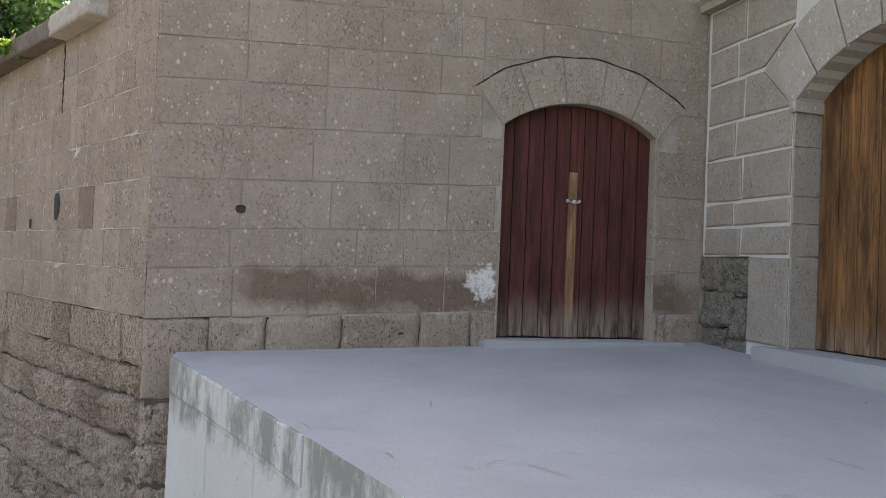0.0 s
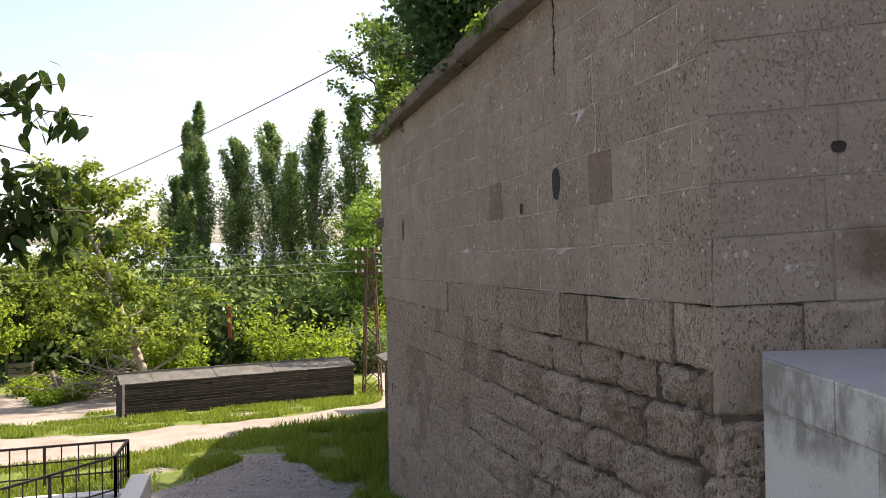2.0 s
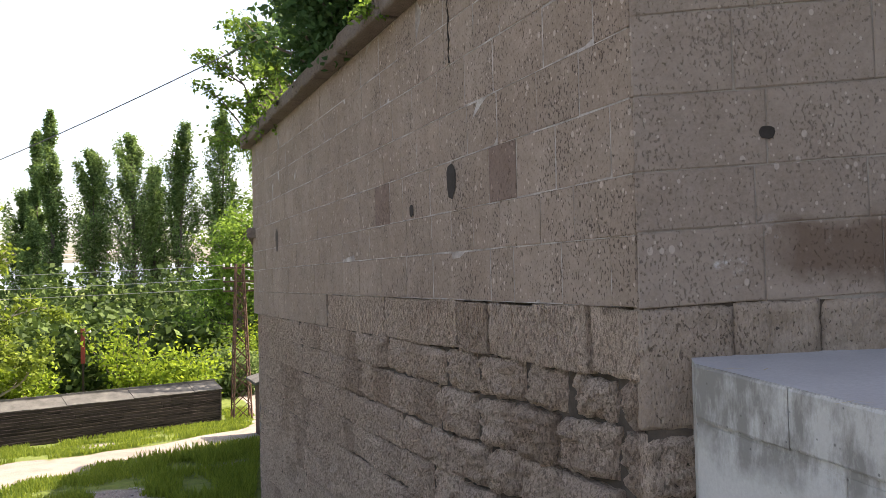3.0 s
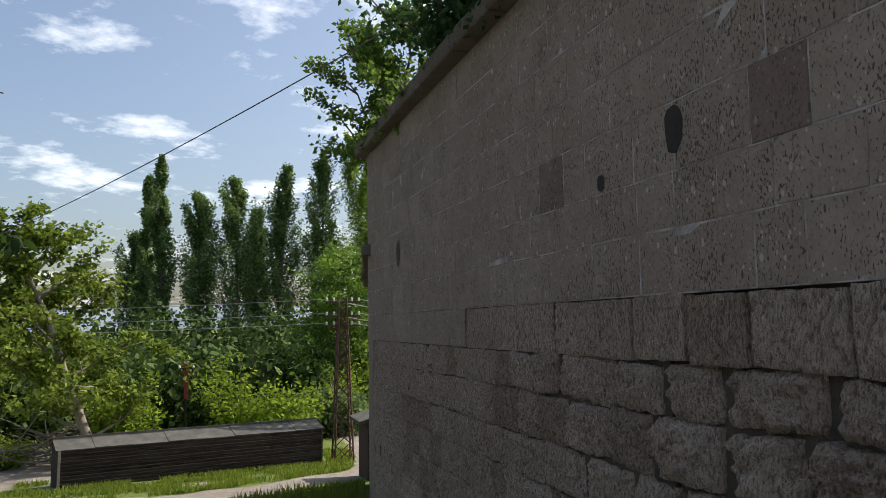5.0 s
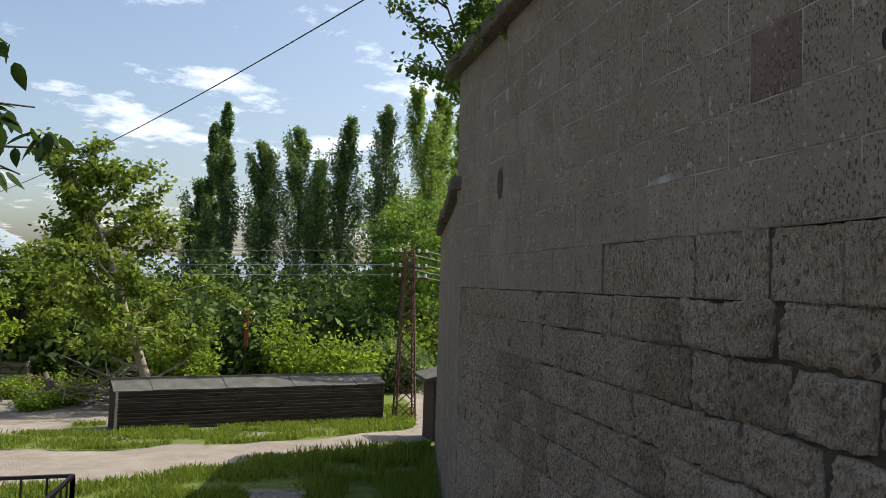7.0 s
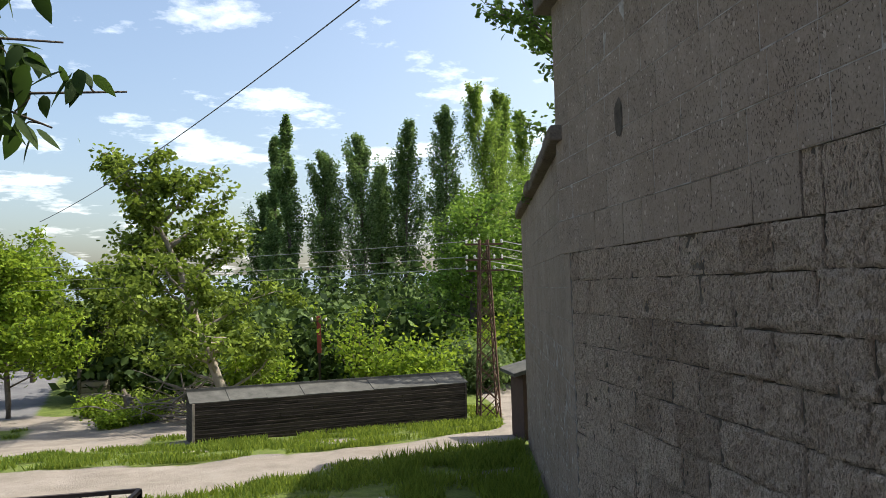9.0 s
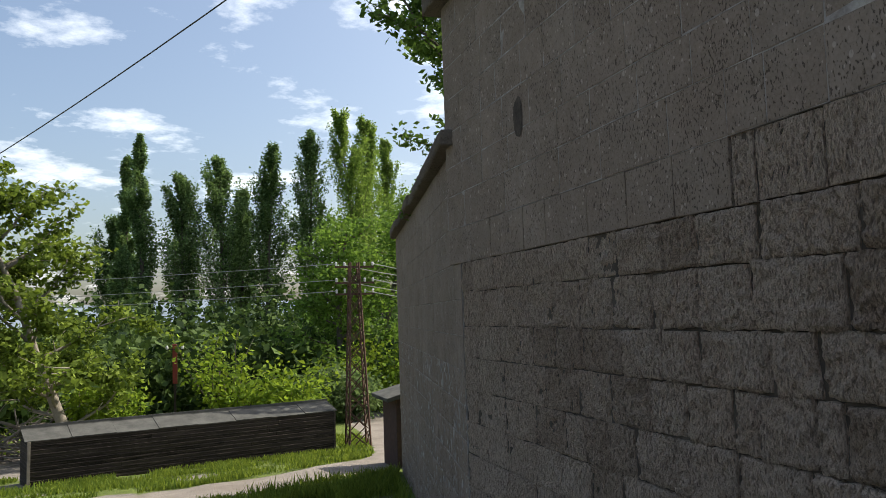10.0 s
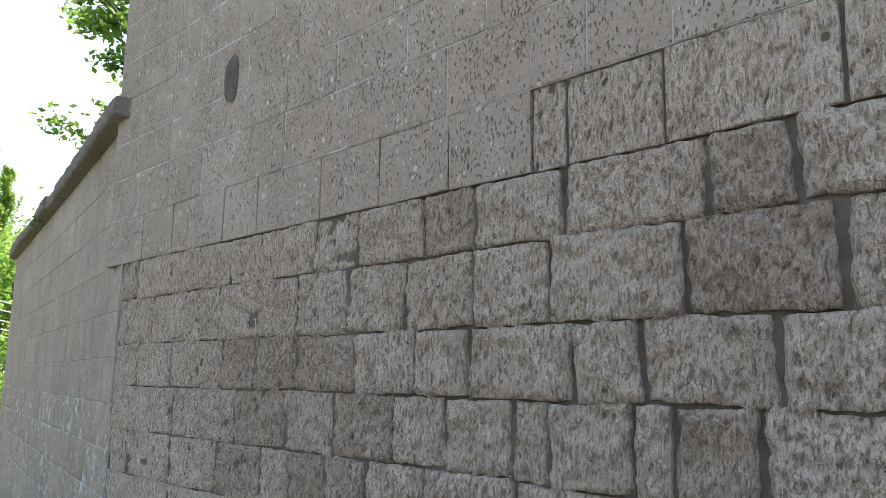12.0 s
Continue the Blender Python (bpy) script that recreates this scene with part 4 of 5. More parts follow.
# the cast facing of its side: a stained upper band and large panels below
def facing():
    r = random.Random(12)
    a, e = Vector((*EDGE[0], 0)), Vector((*EDGE[1], 0))
    run = (e - a).normalized()
    side = Face(a, run, Vector((run.y, -run.x, 0)) if run.y < 0 else Vector((-run.y, run.x, 0)))
    total = (e - a).length

    def rim(u):
        p = a + run * u
        return on_deck(p.x, p.y)[2]

    def panel(u0, u1, top, low, thick, name):
        """One cast panel with slightly ragged, rounded edges."""
        mid = side.at((u0 + u1) / 2, (top(u0) + low(u0)) / 2)
        verts, faces, n = [], [], 9
        for j in range(6):
            for i in range(n):
                f, g = i / (n - 1), (0, 0.04, 0.35, 0.7, 0.96, 1)[j]
                edge = i in (0, n - 1) or j in (0, 5)
                u = u0 + (u1 - u0) * (0, 0.015, 0.15, 0.3, 0.5, 0.7, 0.85, 0.985, 1)[i]
                z = low(u) + (top(u) - low(u)) * g + (r.uniform(-0.007, 0.007) if j == 0 else 0)
                verts.append(tuple(side.at(u, z, thick - (0.005 if edge else r.uniform(0, 0.0015))) - mid))
        faces = [(j * n + i, j * n + i + 1, (j + 1) * n + i + 1, (j + 1) * n + i) for j in range(5) for i in range(n - 1)]
        loop = [*range(n), *[j * n + n - 1 for j in range(1, 6)], *[5 * n + i for i in range(n - 2, -1, -1)], *[j * n for j in range(4, 0, -1)]]
        first = len(verts)
        verts += [tuple(Vector(verts[i]) - side.n * thick) for i in loop]
        faces += [(loop[(i + 1) % len(loop)], loop[i], first + i, first + (i + 1) % len(loop)) for i in range(len(loop))]
        if side.flip:
            faces = [f[::-1] for f in faces]
        ob = new(name, raw(name, verts, faces, CONCRETE_SIDE))
        ob.location, ob.parent = mid, platform

    cuts = (0.012, 0.64, 1.32, 2.05, total)
    for u0, u1 in zip(cuts, cuts[1:]):
        drop = r.uniform(0.225, 0.26)
        panel(u0 + 0.003, u1 - 0.003, lambda u: rim(u) - 0.004, lambda u: rim(u) - drop, 0.015, "cap_panel")
    cuts = (0.012, 0.92, 1.75, total)
    for u0, u1 in zip(cuts, cuts[1:]):
        panel(u0 + 0.003, u1 - 0.003, lambda u: rim(u) - 0.262, lambda u: -1.2, 0.008, "side_panel")


facing()


# bits of straw and twig blown over the platform
def litter():
    r = np.random.default_rng(3)
    verts, faces = [], []
    for _ in range(90):
        u, v = r.uniform(0.2, 4.4), 3.9 * r.uniform(0, 1) ** 0.8
        p = FRONT.at(u, 0, v)
        x, y, z = on_deck(p.x, p.y, 0.004)
        if x < -0.4:
            continue
        t, s, w = r.uniform(0, math.pi), r.uniform(0.02, 0.11), r.uniform(0.0015, 0.004)
        k = len(verts)
        d, e = Vector((math.cos(t), math.sin(t), 0)) * s, Vector((-math.sin(t), math.cos(t), 0)) * w
        bend = Vector((0, 0, r.uniform(0.002, 0.012)))
        o = Vector((x, y, z))
        verts.extend(tuple(q) for q in (o - d - e, o - d + e, o + e + bend, o - e + bend, o + d + e, o + d - e))
        faces.extend(((k, k + 1, k + 2, k + 3), (k + 3, k + 2, k + 4, k + 5)))
    tagged(new("straw", raw("straw", verts, faces, DRY)), "dry straw and twigs blown over the platform", "straw", kind="stuff")


litter()

# ---- the lower wall beyond ----
BEND = Vector((0.0, 9.72, 0))
FAR = Vector((1.95, 19.4, 0))
way = (FAR - BEND).normalized()
LOW = Face(BEND, way, (-way.y, way.x, 0))
LOW_END = (FAR - BEND).length
bm = bmesh.new()
slab(LOW, 0.0, LOW_END, -3.8, 2.02, -0.5, -0.006, bm)
wall_low = new("wall_lower", mesh_of(bm, "wall_lower", MORTAR))
tagged(wall_low, "lower wall of smooth pinkish tuff beyond the bend", "wall", kind="structure")
random.seed(8)
LC = (-3.5, -3.1, -2.75, -2.4, -2.05, -1.7, -1.35, -1.0, -0.65, -0.3, 0.05, 0.42, 0.8, 1.2, 1.6, 2.02)
for z0, z1 in zip(LC, LC[1:]):
    u = 0.0
    while u < LOW_END - 0.01:
        w = rng.uniform(0.4, 0.75)
        if LOW_END - u - w < 0.3:
            w = LOW_END - u
        if z1 > height(0, 9.7 + u) - 0.1:
            stone(LOW, u, u + w, z0, z1, wall_low, STONE, 0.0 if z0 > -0.4 else 0.014, rng.uniform(-0.002, 0.003), 0.003, 0.004)
        u += w
coping_low = base("coping", (0, 9.8, 2.02), "dark weathered coping on the lower wall", "coping", kind="structure")
u = 0.1
while u < LOW_END:
    w = min(rng.uniform(0.8, 1.3), LOW_END + 0.1 - u)
    stone(LOW, u, u + w, 2.024, 2.20 + rng.uniform(-0.015, 0.015), coping_low, STONE_COPING, 0.02, 0.15 + rng.uniform(-0.03, 0.02), 0.006, 0.02, 0.7, name="coping_slab").location -= Vector((0, 9.8, 2.02))
    u += w

# the terrace earth behind the walls, and the walls that close it
bm = bmesh.new()
for outline, z in (([(0.5, 1.0), (9, 1.0), (9, 10.0), (0.5, 10.0)], 3.6), ([(0.45, 9.9), (9, 9.9), (9, 19.2), (2.35, 19.2)], 1.9)):
    up = [bm.verts.new((x, y, z)) for x, y in outline]
    down = [bm.verts.new((x, y, -4.0)) for x, y in outline]
    bm.faces.new(up)
    bm.faces.new(down[::-1])
    for i in range(4):
        bm.faces.new((up[i], down[i], down[(i + 1) % 4], up[(i + 1) % 4]))
bmesh.ops.recalc_face_normals(bm, faces=bm.faces[:])
terrace = new("terrace", mesh_of(bm, "terrace", GROUND))
terrace.data.color_attributes.new("cover", "FLOAT_COLOR", "POINT").data.foreach_set("color", [1.0, 0.0, 0.0, 1.0] * len(terrace.data.vertices))
tagged(terrace, "grown-over earth terrace behind the walls", "terrace", kind="structure")


# ---- the small hut at the wall's end ----
def hut():
    place = Vector((2.0, 20.4, height(0, 20.4)))
    ob = base("hut", place, "small dark brick hut with a sloping roof slab", "hut")
    bm = bmesh.new()
    box(bm, (0.75, 0.6, 0.72), (1.3, 1.3, 1.9), bevel=0.015)
    part("wall", bm, plain("hut_brick", (0.09, 0.055, 0.043), (0.055, 0.038, 0.032), 8, 0.9, 0.5, 0.01, 40), ob)
    bm = bmesh.new()
    box(bm, (0.7, 0.6, 1.78), (1.75, 1.6, 0.1), Euler((0, radians(-14), 0)).to_matrix().to_4x4(), 0.015)
    part("roof", bm, ROOFING, ob)


hut()


# ---- the plank shed ----
def shed():
    a, b = Vector((-6.2, 23.5, -3.60)), Vector((1.63, 25.95, -3.70))
    run = b - a
    length = run.xy.length
    ob = base("shed", a, "long low shed of dark weathered planks with a felt roof", "shed")
    turn = Matrix.Translation((0, 0, -0.1)) @ Matrix.Rotation(math.atan2(run.y, run.x), 4, "Z") @ Matrix.Rotation(-math.atan2(run.z, length), 4, "Y")
    tall, deep, ridge = 1.24, 1.25, 0.22
    bm = bmesh.new()
    prism(bm, [(0.02, 0), (deep - 0.02, 0), (deep - 0.02, tall), (deep / 2, tall + ridge - 0.02), (0.02, tall)], length - 0.06, Matrix(((0, 1, 0, 0.03), (1, 0, 0, 0), (0, 0, 1, 0), (0, 0, 0, 1))))
    part("body", bm, SIDING, ob).matrix_basis = turn
    r = random.Random(2)
    n = 12
    for i in range(n):
        z = i * tall / n
        cuts = sorted([0.0, length, r.uniform(0.25, 0.45) * length, r.uniform(0.55, 0.8) * length])
        for u0, u1 in zip(cuts, cuts[1:]):
            bm = bmesh.new()
            box(bm, ((u0 + u1) / 2, -0.008 + r.uniform(-0.004, 0.004), z + tall / n / 2), (u1 - u0 - 0.01, 0.022, tall / n + 0.012), Matrix.Rotation(radians(13), 4, "X"))
            part("plank", bm, SIDING, ob).matrix_basis = turn
        for u in (-0.002, length):
            bm = bmesh.new()
            box(bm, (u, deep / 2, z + tall / n / 2), (0.022, deep, tall / n - 0.012))
            part("plank", bm, SIDING, ob).matrix_basis = turn
    for u in (0.0, length):
        bm = bmesh.new()
        box(bm, (u, -0.012, tall / 2), (0.07, 0.05, tall), bevel=0.005)
        part("corner_post", bm, DEADWOOD if u == 0 else SIDING, ob).matrix_basis = turn
    slope = math.atan2(ridge, deep / 2)
    for side in (0, 1):
        n = 8
        for i in range(n):
            u0, u1 = i * (length + 0.2) / n - 0.1, (i + 1) * (length + 0.2) / n - 0.1
            bm = bmesh.new()
            box(bm, ((u0 + u1) / 2, (-0.33 if side == 0 else 0.33), 0), (u1 - u0 - 0.006, 0.72, 0.025), bevel=0.004)
            sheet = part("roof_sheet", bm, ROOFING, ob)
            sheet.matrix_basis = turn @ Matrix.Translation((0, deep / 2, tall + ridge + 0.02 + 0.012 * (i % 2))) @ Matrix.Rotation(slope if side == 0 else -slope, 4, "X")
    bm = bmesh.new()
    beam(bm, (-0.1, deep / 2, tall + ridge + 0.05), (length + 0.1, deep / 2, tall + ridge + 0.05), 0.03, 0.12)
    part("ridge_cap", bm, ROOFING, ob).matrix_basis = turn


shed()


# ---- lattice pylon, poles and wires ----
PYLON = Vector((2.46, 26.4, -3.78))
PYLON_TOP = 5.75


def pylon():
    ob = base("pylon", PYLON, "rusty steel lattice power pylon with short cross-arms", "pylon")
    foot, head = 0.33, 0.13

    def corner(i, z):
        h = foot + (head - foot) * z / PYLON_TOP
        return Vector((h * (1 if i in (0, 3) else -1), h * (1 if i in (0, 1) else -1), z))

    for i in range(4):
        bm = bmesh.new()
        beam(bm, corner(i, -0.2), corner(i, PYLON_TOP), 0.045)
        part("leg", bm, RUST, ob)
    levels = [0.0]
    while levels[-1] < PYLON_TOP - 0.3:
        levels.append(levels[-1] + 0.58 - 0.032 * levels[-1])
    for z0, z1 in zip(levels, levels[1:]):
        for i in range(4):
            bm = bmesh.new()
            z1c = min(z1, PYLON_TOP)
            beam(bm, corner(i, z0), corner((i + 1) % 4, z1c), 0.03)
            beam(bm, corner((i + 1) % 4, z0), corner(i, z1c), 0.026)
            part("brace", bm, RUST, ob)
    for z in (5.6, 5.1, 4.75):
        bm = bmesh.new()
        beam(bm, (-0.62, -0.1, z), (0.62, -0.1, z), 0.07, 0.06)
        arm = part("cross_arm", bm, RUST, ob)
        for x in (-0.58, -0.32, 0.32, 0.58):
            v, f = tube([(x, -0.1, z + h) for h in (0.03, 0.06, 0.09, 0.12, 0.16)], [0.02, 0.04, 0.03, 0.045, 0.02], 8)
            part("insulator", raw("insulator", v, f, CERAMIC), None, arm)


pylon()


def hung(name, a, b, sag, radius, mat, label):
    a, b = Vector(a), Vector(b)
    pts = [a.lerp(b, t) - Vector((0, 0, 4 * sag * t * (1 - t))) for t in np.linspace(0, 1, 25)]
    v, f = tube(pts, [radius] * 25, 5)
    tagged(new(name, raw(name, v, f, mat)), label, "wire", "power lines")


for z in (5.7, 5.2, 4.85):
    hung("power_line", PYLON + Vector((-0.58, -0.1, z)), (-40, 44.0, PYLON.z + z + 0.5), 0.5, 0.009, DULL_WIRE, "thin bare overhead power line strung from the pylon")
# sunlight on these lines is put into a brighter wire colour than DULL_WIRE
for x, z in ((0.58, 5.7), (-0.32, 5.65), (0.58, 5.2), (-0.32, 5.15), (0.32, 4.85)):
    hung("power_line", PYLON + Vector((x, -0.1, z)), (PYLON.x + x + 16, 31.5, PYLON.z + z - 0.2), 0.7, 0.014, WIRE, "bare power line leaving the pylon, coloured bright as if sunlit")


hung("service_cable", (4.96, 1.09, 6.8), (-12.6, 31.0, 3.2), 0.7, 0.011, CABLE, "dark service cable strung from the building to a tree")


def signal_pole():
    place = Vector((-2.95, 34.0, height(0, 34)))
    ob = base("signal_pole", place, "thin iron pole with a faded red top and insulators", "pole")
    bm = bmesh.new()
    beam(bm, (0, 0, -0.1), (0, 0, 2.6), 0.09)
    part("post", bm, IRON, ob)
    bm = bmesh.new()
    box(bm, (0, 0, 2.75), (0.17, 0.1, 1.5), bevel=0.01)
    part("board", bm, RED_PAINT, ob, "faded red painted top")
    bm = bmesh.new()
    beam(bm, (-0.3, -0.06, 3.3), (0.3, -0.06, 3.3), 0.04)
    arm = part("cross_arm", bm, IRON, ob)
    for x in (-0.28, 0.28):
        v, f = tube([(x, -0.06, 3.3 + h) for h in (0.0, 0.05, 0.1, 0.16)], [0.03, 0.06, 0.05, 0.02], 8)
        part("insulator", raw("insulator", v, f, CERAMIC), None, arm)


signal_pole()


# ---- landing with its railing ----
def landing():
    ob = base("landing", (-4.0, 7.0, -1.55), "raised pale concrete landing slab beside the slope", "landing")
    bm = bmesh.new()
    box(bm, (0.13, 0.1, -0.55), (0.26, 2.2, 1.1), bevel=0.012)
    part("kerb", bm, CONCRETE_PALE, ob)
    bm = bmesh.new()
    box(bm, (-1.9, 0.95, -0.75), (3.8, 0.22, 1.2), bevel=0.012)
    part("far_kerb", bm, CONCRETE_PALE, ob)
    for i in range(6):
        bm = bmesh.new()
        box(bm, (-0.5 - i * 0.3, 0.1, -0.7 - i * 0.17), (0.32, 1.5, 0.8), bevel=0.01)
        part("step", bm, CONCRETE_SIDE, ob)


landing()


def railing():
    ob = base("railing", (-4.0, 7.0, -1.55), "rusted iron railing round the stair landing", "railing")
    posts = []

    def run(a, b, n, gap):
        a, b = Vector(a), Vector(b)
        up = Vector((0, 0, 0.52))
        bm = bmesh.new()
        beam(bm, a + up, b + up, 0.035, 0.03)
        part("top_rail", bm, IRON, ob)
        for h in gap:
            bm = bmesh.new()
            beam(bm, a + Vector((0, 0, h)), b + Vector((0, 0, h)), 0.02)
            part("rail", bm, IRON, ob)
        for i in range(n + 1):
            p = a.lerp(b, i / n)
            bm = bmesh.new()
            w = 0.035 if i in (0, n) or i % 5 == 0 else 0.016
            beam(bm, p, p + up, w)
            part("post" if w > 0.03 else "baluster", bm, IRON, ob)

    run((-0.02, 1.05, 0), (-3.4, 0.85, 0), 16, (0.1, 0.3))
    run((-0.02, 1.05, 0), (-0.05, 0.1, 0), 5, (0.1,))
    run((-0.05, 0.1, 0), (-1.9, 0.1, -0.42), 12, (0.1,))


railing()


# ---- plants ----
def foliage(name, points, size, mat, parent, rng, spread=0.0, slim=0.55, droop=0.0, label=""):
    """Leaves in one mesh: a bent two-faced blade at each point, turned at random."""
    p = np.asarray(points, dtype=float)
    n = len(p)
    if spread:
        p = p + rng.normal(0, spread, (n, 3))
    way = rng.normal(0, 1, (n, 3))
    way[:, 2] = way[:, 2] * 0.6 - droop
    way /= np.linalg.norm(way, axis=1, keepdims=True)
    side = np.cross(way, rng.normal(0, 1, (n, 3)))
    side /= np.linalg.norm(side, axis=1, keepdims=True) + 1e-9
    lift = np.cross(way, side)
    s = size * rng.uniform(0.6, 1.25, (n, 1))
    quad = [p, p + way * s * 0.5 + side * s * slim / 2 - lift * s * 0.06, p + way * s, p + way * s * 0.5 - side * s * slim / 2 - lift * s * 0.06]
    verts = np.stack(quad, axis=1).reshape(-1, 3)
    me = bpy.data.meshes.new(name)
    me.vertices.add(n * 4)
    me.vertices.foreach_set("co", verts.ravel())
    me.loops.add(n * 4)
    me.loops.foreach_set("vertex_index", np.arange(n * 4))
    me.polygons.add(n)
    me.polygons.foreach_set("loop_start", np.arange(n) * 4)
    me.update(calc_edges=True)
    me.materials.append(mat)
    ob = new(name, me)
    ob.parent = parent
    return tagged(ob, label)


def limbs(name, paths, mat, parent, sides=5):
    verts, faces = [], []
    for pts, radii in paths:
        v, f = tube(pts, radii, sides)
        faces += [tuple(i + len(verts) for i in q) for q in f]
        verts += v
    ob = new(name, raw(name, verts, faces, mat, True))
    ob.parent = parent
    return ob


def bough(start, way, length, rng, bend=0.25, lift=0.0, n=6):
    """A crooked path from start."""
    pts, p, w = [np.array(start, float)], np.array(start, float), np.array(way, float)
    for _ in range(n):
        w = w + rng.normal(0, bend, 3) * 0.5
        w[2] += lift
        w /= np.linalg.norm(w)
        p = p + w * length / n
        pts.append(p)
    return pts


def taper(r0, r1, n):
    return list(np.linspace(r0, r1, n))


def poplar(x, y, top, wide, seed, mat, label, leafs=21000):
    rng = np.random.default_rng(seed)
    z0 = height(x, y)
    tall = top - z0
    ob = base("poplar", (x, y, z0), label, "tree", "row of poplars")
    trunk = bough((0, 0, -0.2), (0, 0, 1), tall * 0.97, rng, 0.05, 0.05, 9)
    limbs("trunk", [(trunk, taper(0.32, 0.03, 10))], BARK, ob, 7)
    paths, pts = [], []
    n = 74
    for i in range(n):
        f = 0.10 + 0.88 * (i + rng.uniform(0, 1)) / n
        at = np.array([np.interp(f * 9, range(10), [q[k] for q in trunk]) for k in range(3)])
        a = rng.uniform(0, 2 * math.pi)
        reach = 1.25 * wide * min(1.0, (f - 0.04) / 0.22) ** 0.6 * (1 - 0.93 * max(0.0, (f - 0.3) / 0.7) ** 1.5) * rng.uniform(0.5, 1.25)
        long = min(reach * 2.5, tall * (1.005 - f)) + 0.35
        path = bough(at, (math.cos(a) * 0.5, math.sin(a) * 0.5, 1), long, rng, 0.16, 0.10, 5)
        paths.append((path, taper(0.06 * (1.1 - f), 0.01, 6)))
        k = int(leafs / n * rng.uniform(0.5, 1.4))
        t = rng.uniform(0.12, 1.0, k) ** 0.8 * 5
        c = np.stack([np.interp(t, range(6), [q[j] for q in path]) for j in range(3)], axis=1)
        pts.append(c + rng.normal(0, 1, (k, 3)) * np.array([0.23, 0.23, 0.36]) * (0.42 + 0.28 * reach))
    limbs("branchwork", paths, BARK, ob, 3)
    foliage("crown", np.concatenate(pts), 0.26, mat, ob, rng, 0, 0.7)


for i, (x, y, top, wide, light) in enumerate(((-6.3, 84, 19.6, 1.25, 0), (-8.3, 86, 18.0, 0.9, 0), (-2.3, 84, 15.6, 2.0, 0), (1.3, 83, 17.3, 2.3, 0), (3.2, 88, 14.5, 1.5, 0), (5.8, 84, 19.0, 2.0, 0), (10.1, 84, 20.4, 2.3, 0), (14.8, 82, 22.8, 2.6, 1), (18.6, 90, 24.0, 2.4, 1), (22.5, 96, 23.0, 1.8, 1), (-9.8, 92, 12.0, 1.8, 0))):
    poplar(x, y, top, wide, 20 + i, LEAF_POPLAR_BACKLIT if light else LEAF_POPLAR, "tall bright green poplar in full leaf" if light else "tall slender dark green poplar in full leaf")


def tree(name, place, tall, wide, seed, mat, label, leafs=9000, size=0.16, bark=None, stem=0.16, lean=(0, 0), twigs=9, clear=0.3, clump=0.42, category="tree", group=""):
    """A broadleaf: a leaning trunk, limbs that fork, and leaf clumps round the twigs."""
    rng = np.random.default_rng(seed)
    ob = base(name, place, label, category, group)
    trunk = bough((0, 0, -0.2), (lean[0], lean[1], 1), tall * 0.75, rng, 0.12, 0.02, 8)
    limbs("trunk", [(trunk, taper(stem, stem * 0.25, 9))], bark or BARK, ob, 8)
    paths, ends = [], []
    for i in range(twigs * 2):
        f = clear + (1 - clear) * (i + rng.uniform(0, 1)) / (twigs * 2)
        at = np.array([np.interp(f * 8, range(9), [q[k] for q in trunk]) for k in range(3)])
        a = i * 2.4 + rng.uniform(-0.5, 0.5)
        long = wide * rng.uniform(0.55, 1.1) * (1.15 - 0.55 * f)
        limb = bough(at, (math.cos(a), math.sin(a), 0.25 + 0.7 * f), long, rng, 0.4, 0.03, 6)
        paths.append((limb, taper(stem * 0.32, 0.012, 7)))
        for j in range(5):
            s = limb[2 + j % 5]
            b = a + rng.uniform(-1.3, 1.3)
            twig = bough(s, (math.cos(b), math.sin(b), rng.uniform(-0.1, 0.9)), long * rng.uniform(0.25, 0.55), rng, 0.5, 0.02, 4)
            paths.append((twig, taper(0.02, 0.006, 5)))
            ends.append(twig)
    limbs("branchwork", paths, bark or BARK, ob, 4)
    per = leafs // len(ends)
    pts = []
    for twig in ends:
        k = int(per * rng.uniform(0.3, 1.6))
        t = rng.uniform(0.8, 4.15, k)
        c = np.stack([np.interp(t, range(5), [q[j] for q in twig]) for j in range(3)], axis=1)
        pts.append(c + rng.normal(0, 1, (k, 3)) * clump * np.array([0.6, 0.6, 0.38]))
    foliage("crown", np.concatenate(pts), size, mat, ob, rng, 0, 0.55, 0.25)
    return ob


def shrub(name, place, wide, tall, seed, mat, label, leafs=4000, size=0.15, stems=16, group="", droop=0.2):
    """A bush: many stems from one foot, each with its own leaf clumps."""
    rng = np.random.default_rng(seed)
    ob = base(name, place, label, "bush", group)
    paths, pts = [], []
    for i in range(stems):
        a = rng.uniform(0, 2 * math.pi)
        out = rng.uniform(0.05, 1.0)
        path = bough((math.cos(a) * wide * 0.12, math.sin(a) * wide * 0.12, -0.1), (math.cos(a) * out * wide, math.sin(a) * out * wide, tall * rng.uniform(0.7, 1.1)), math.hypot(out * wide, tall) * rng.uniform(0.6, 1.02), rng, 0.35, 0.0, 6)
        paths.append((path, taper(0.03, 0.006, 7)))
        k = int(leafs / stems * rng.uniform(0.5, 1.5))
        t = rng.uniform(1.0, 6.2, k)
        c = np.stack([np.interp(t, range(7), [q[j] for q in path]) for j in range(3)], axis=1)
        pts.append(c + rng.normal(0, 1, (k, 3)) * wide * np.array([0.17, 0.17, 0.13]))
    limbs("stemwork", paths, BARK, ob, 4)
    foliage("foliage", np.concatenate(pts), size, mat, ob, rng, 0, 0.55, droop)
    return ob


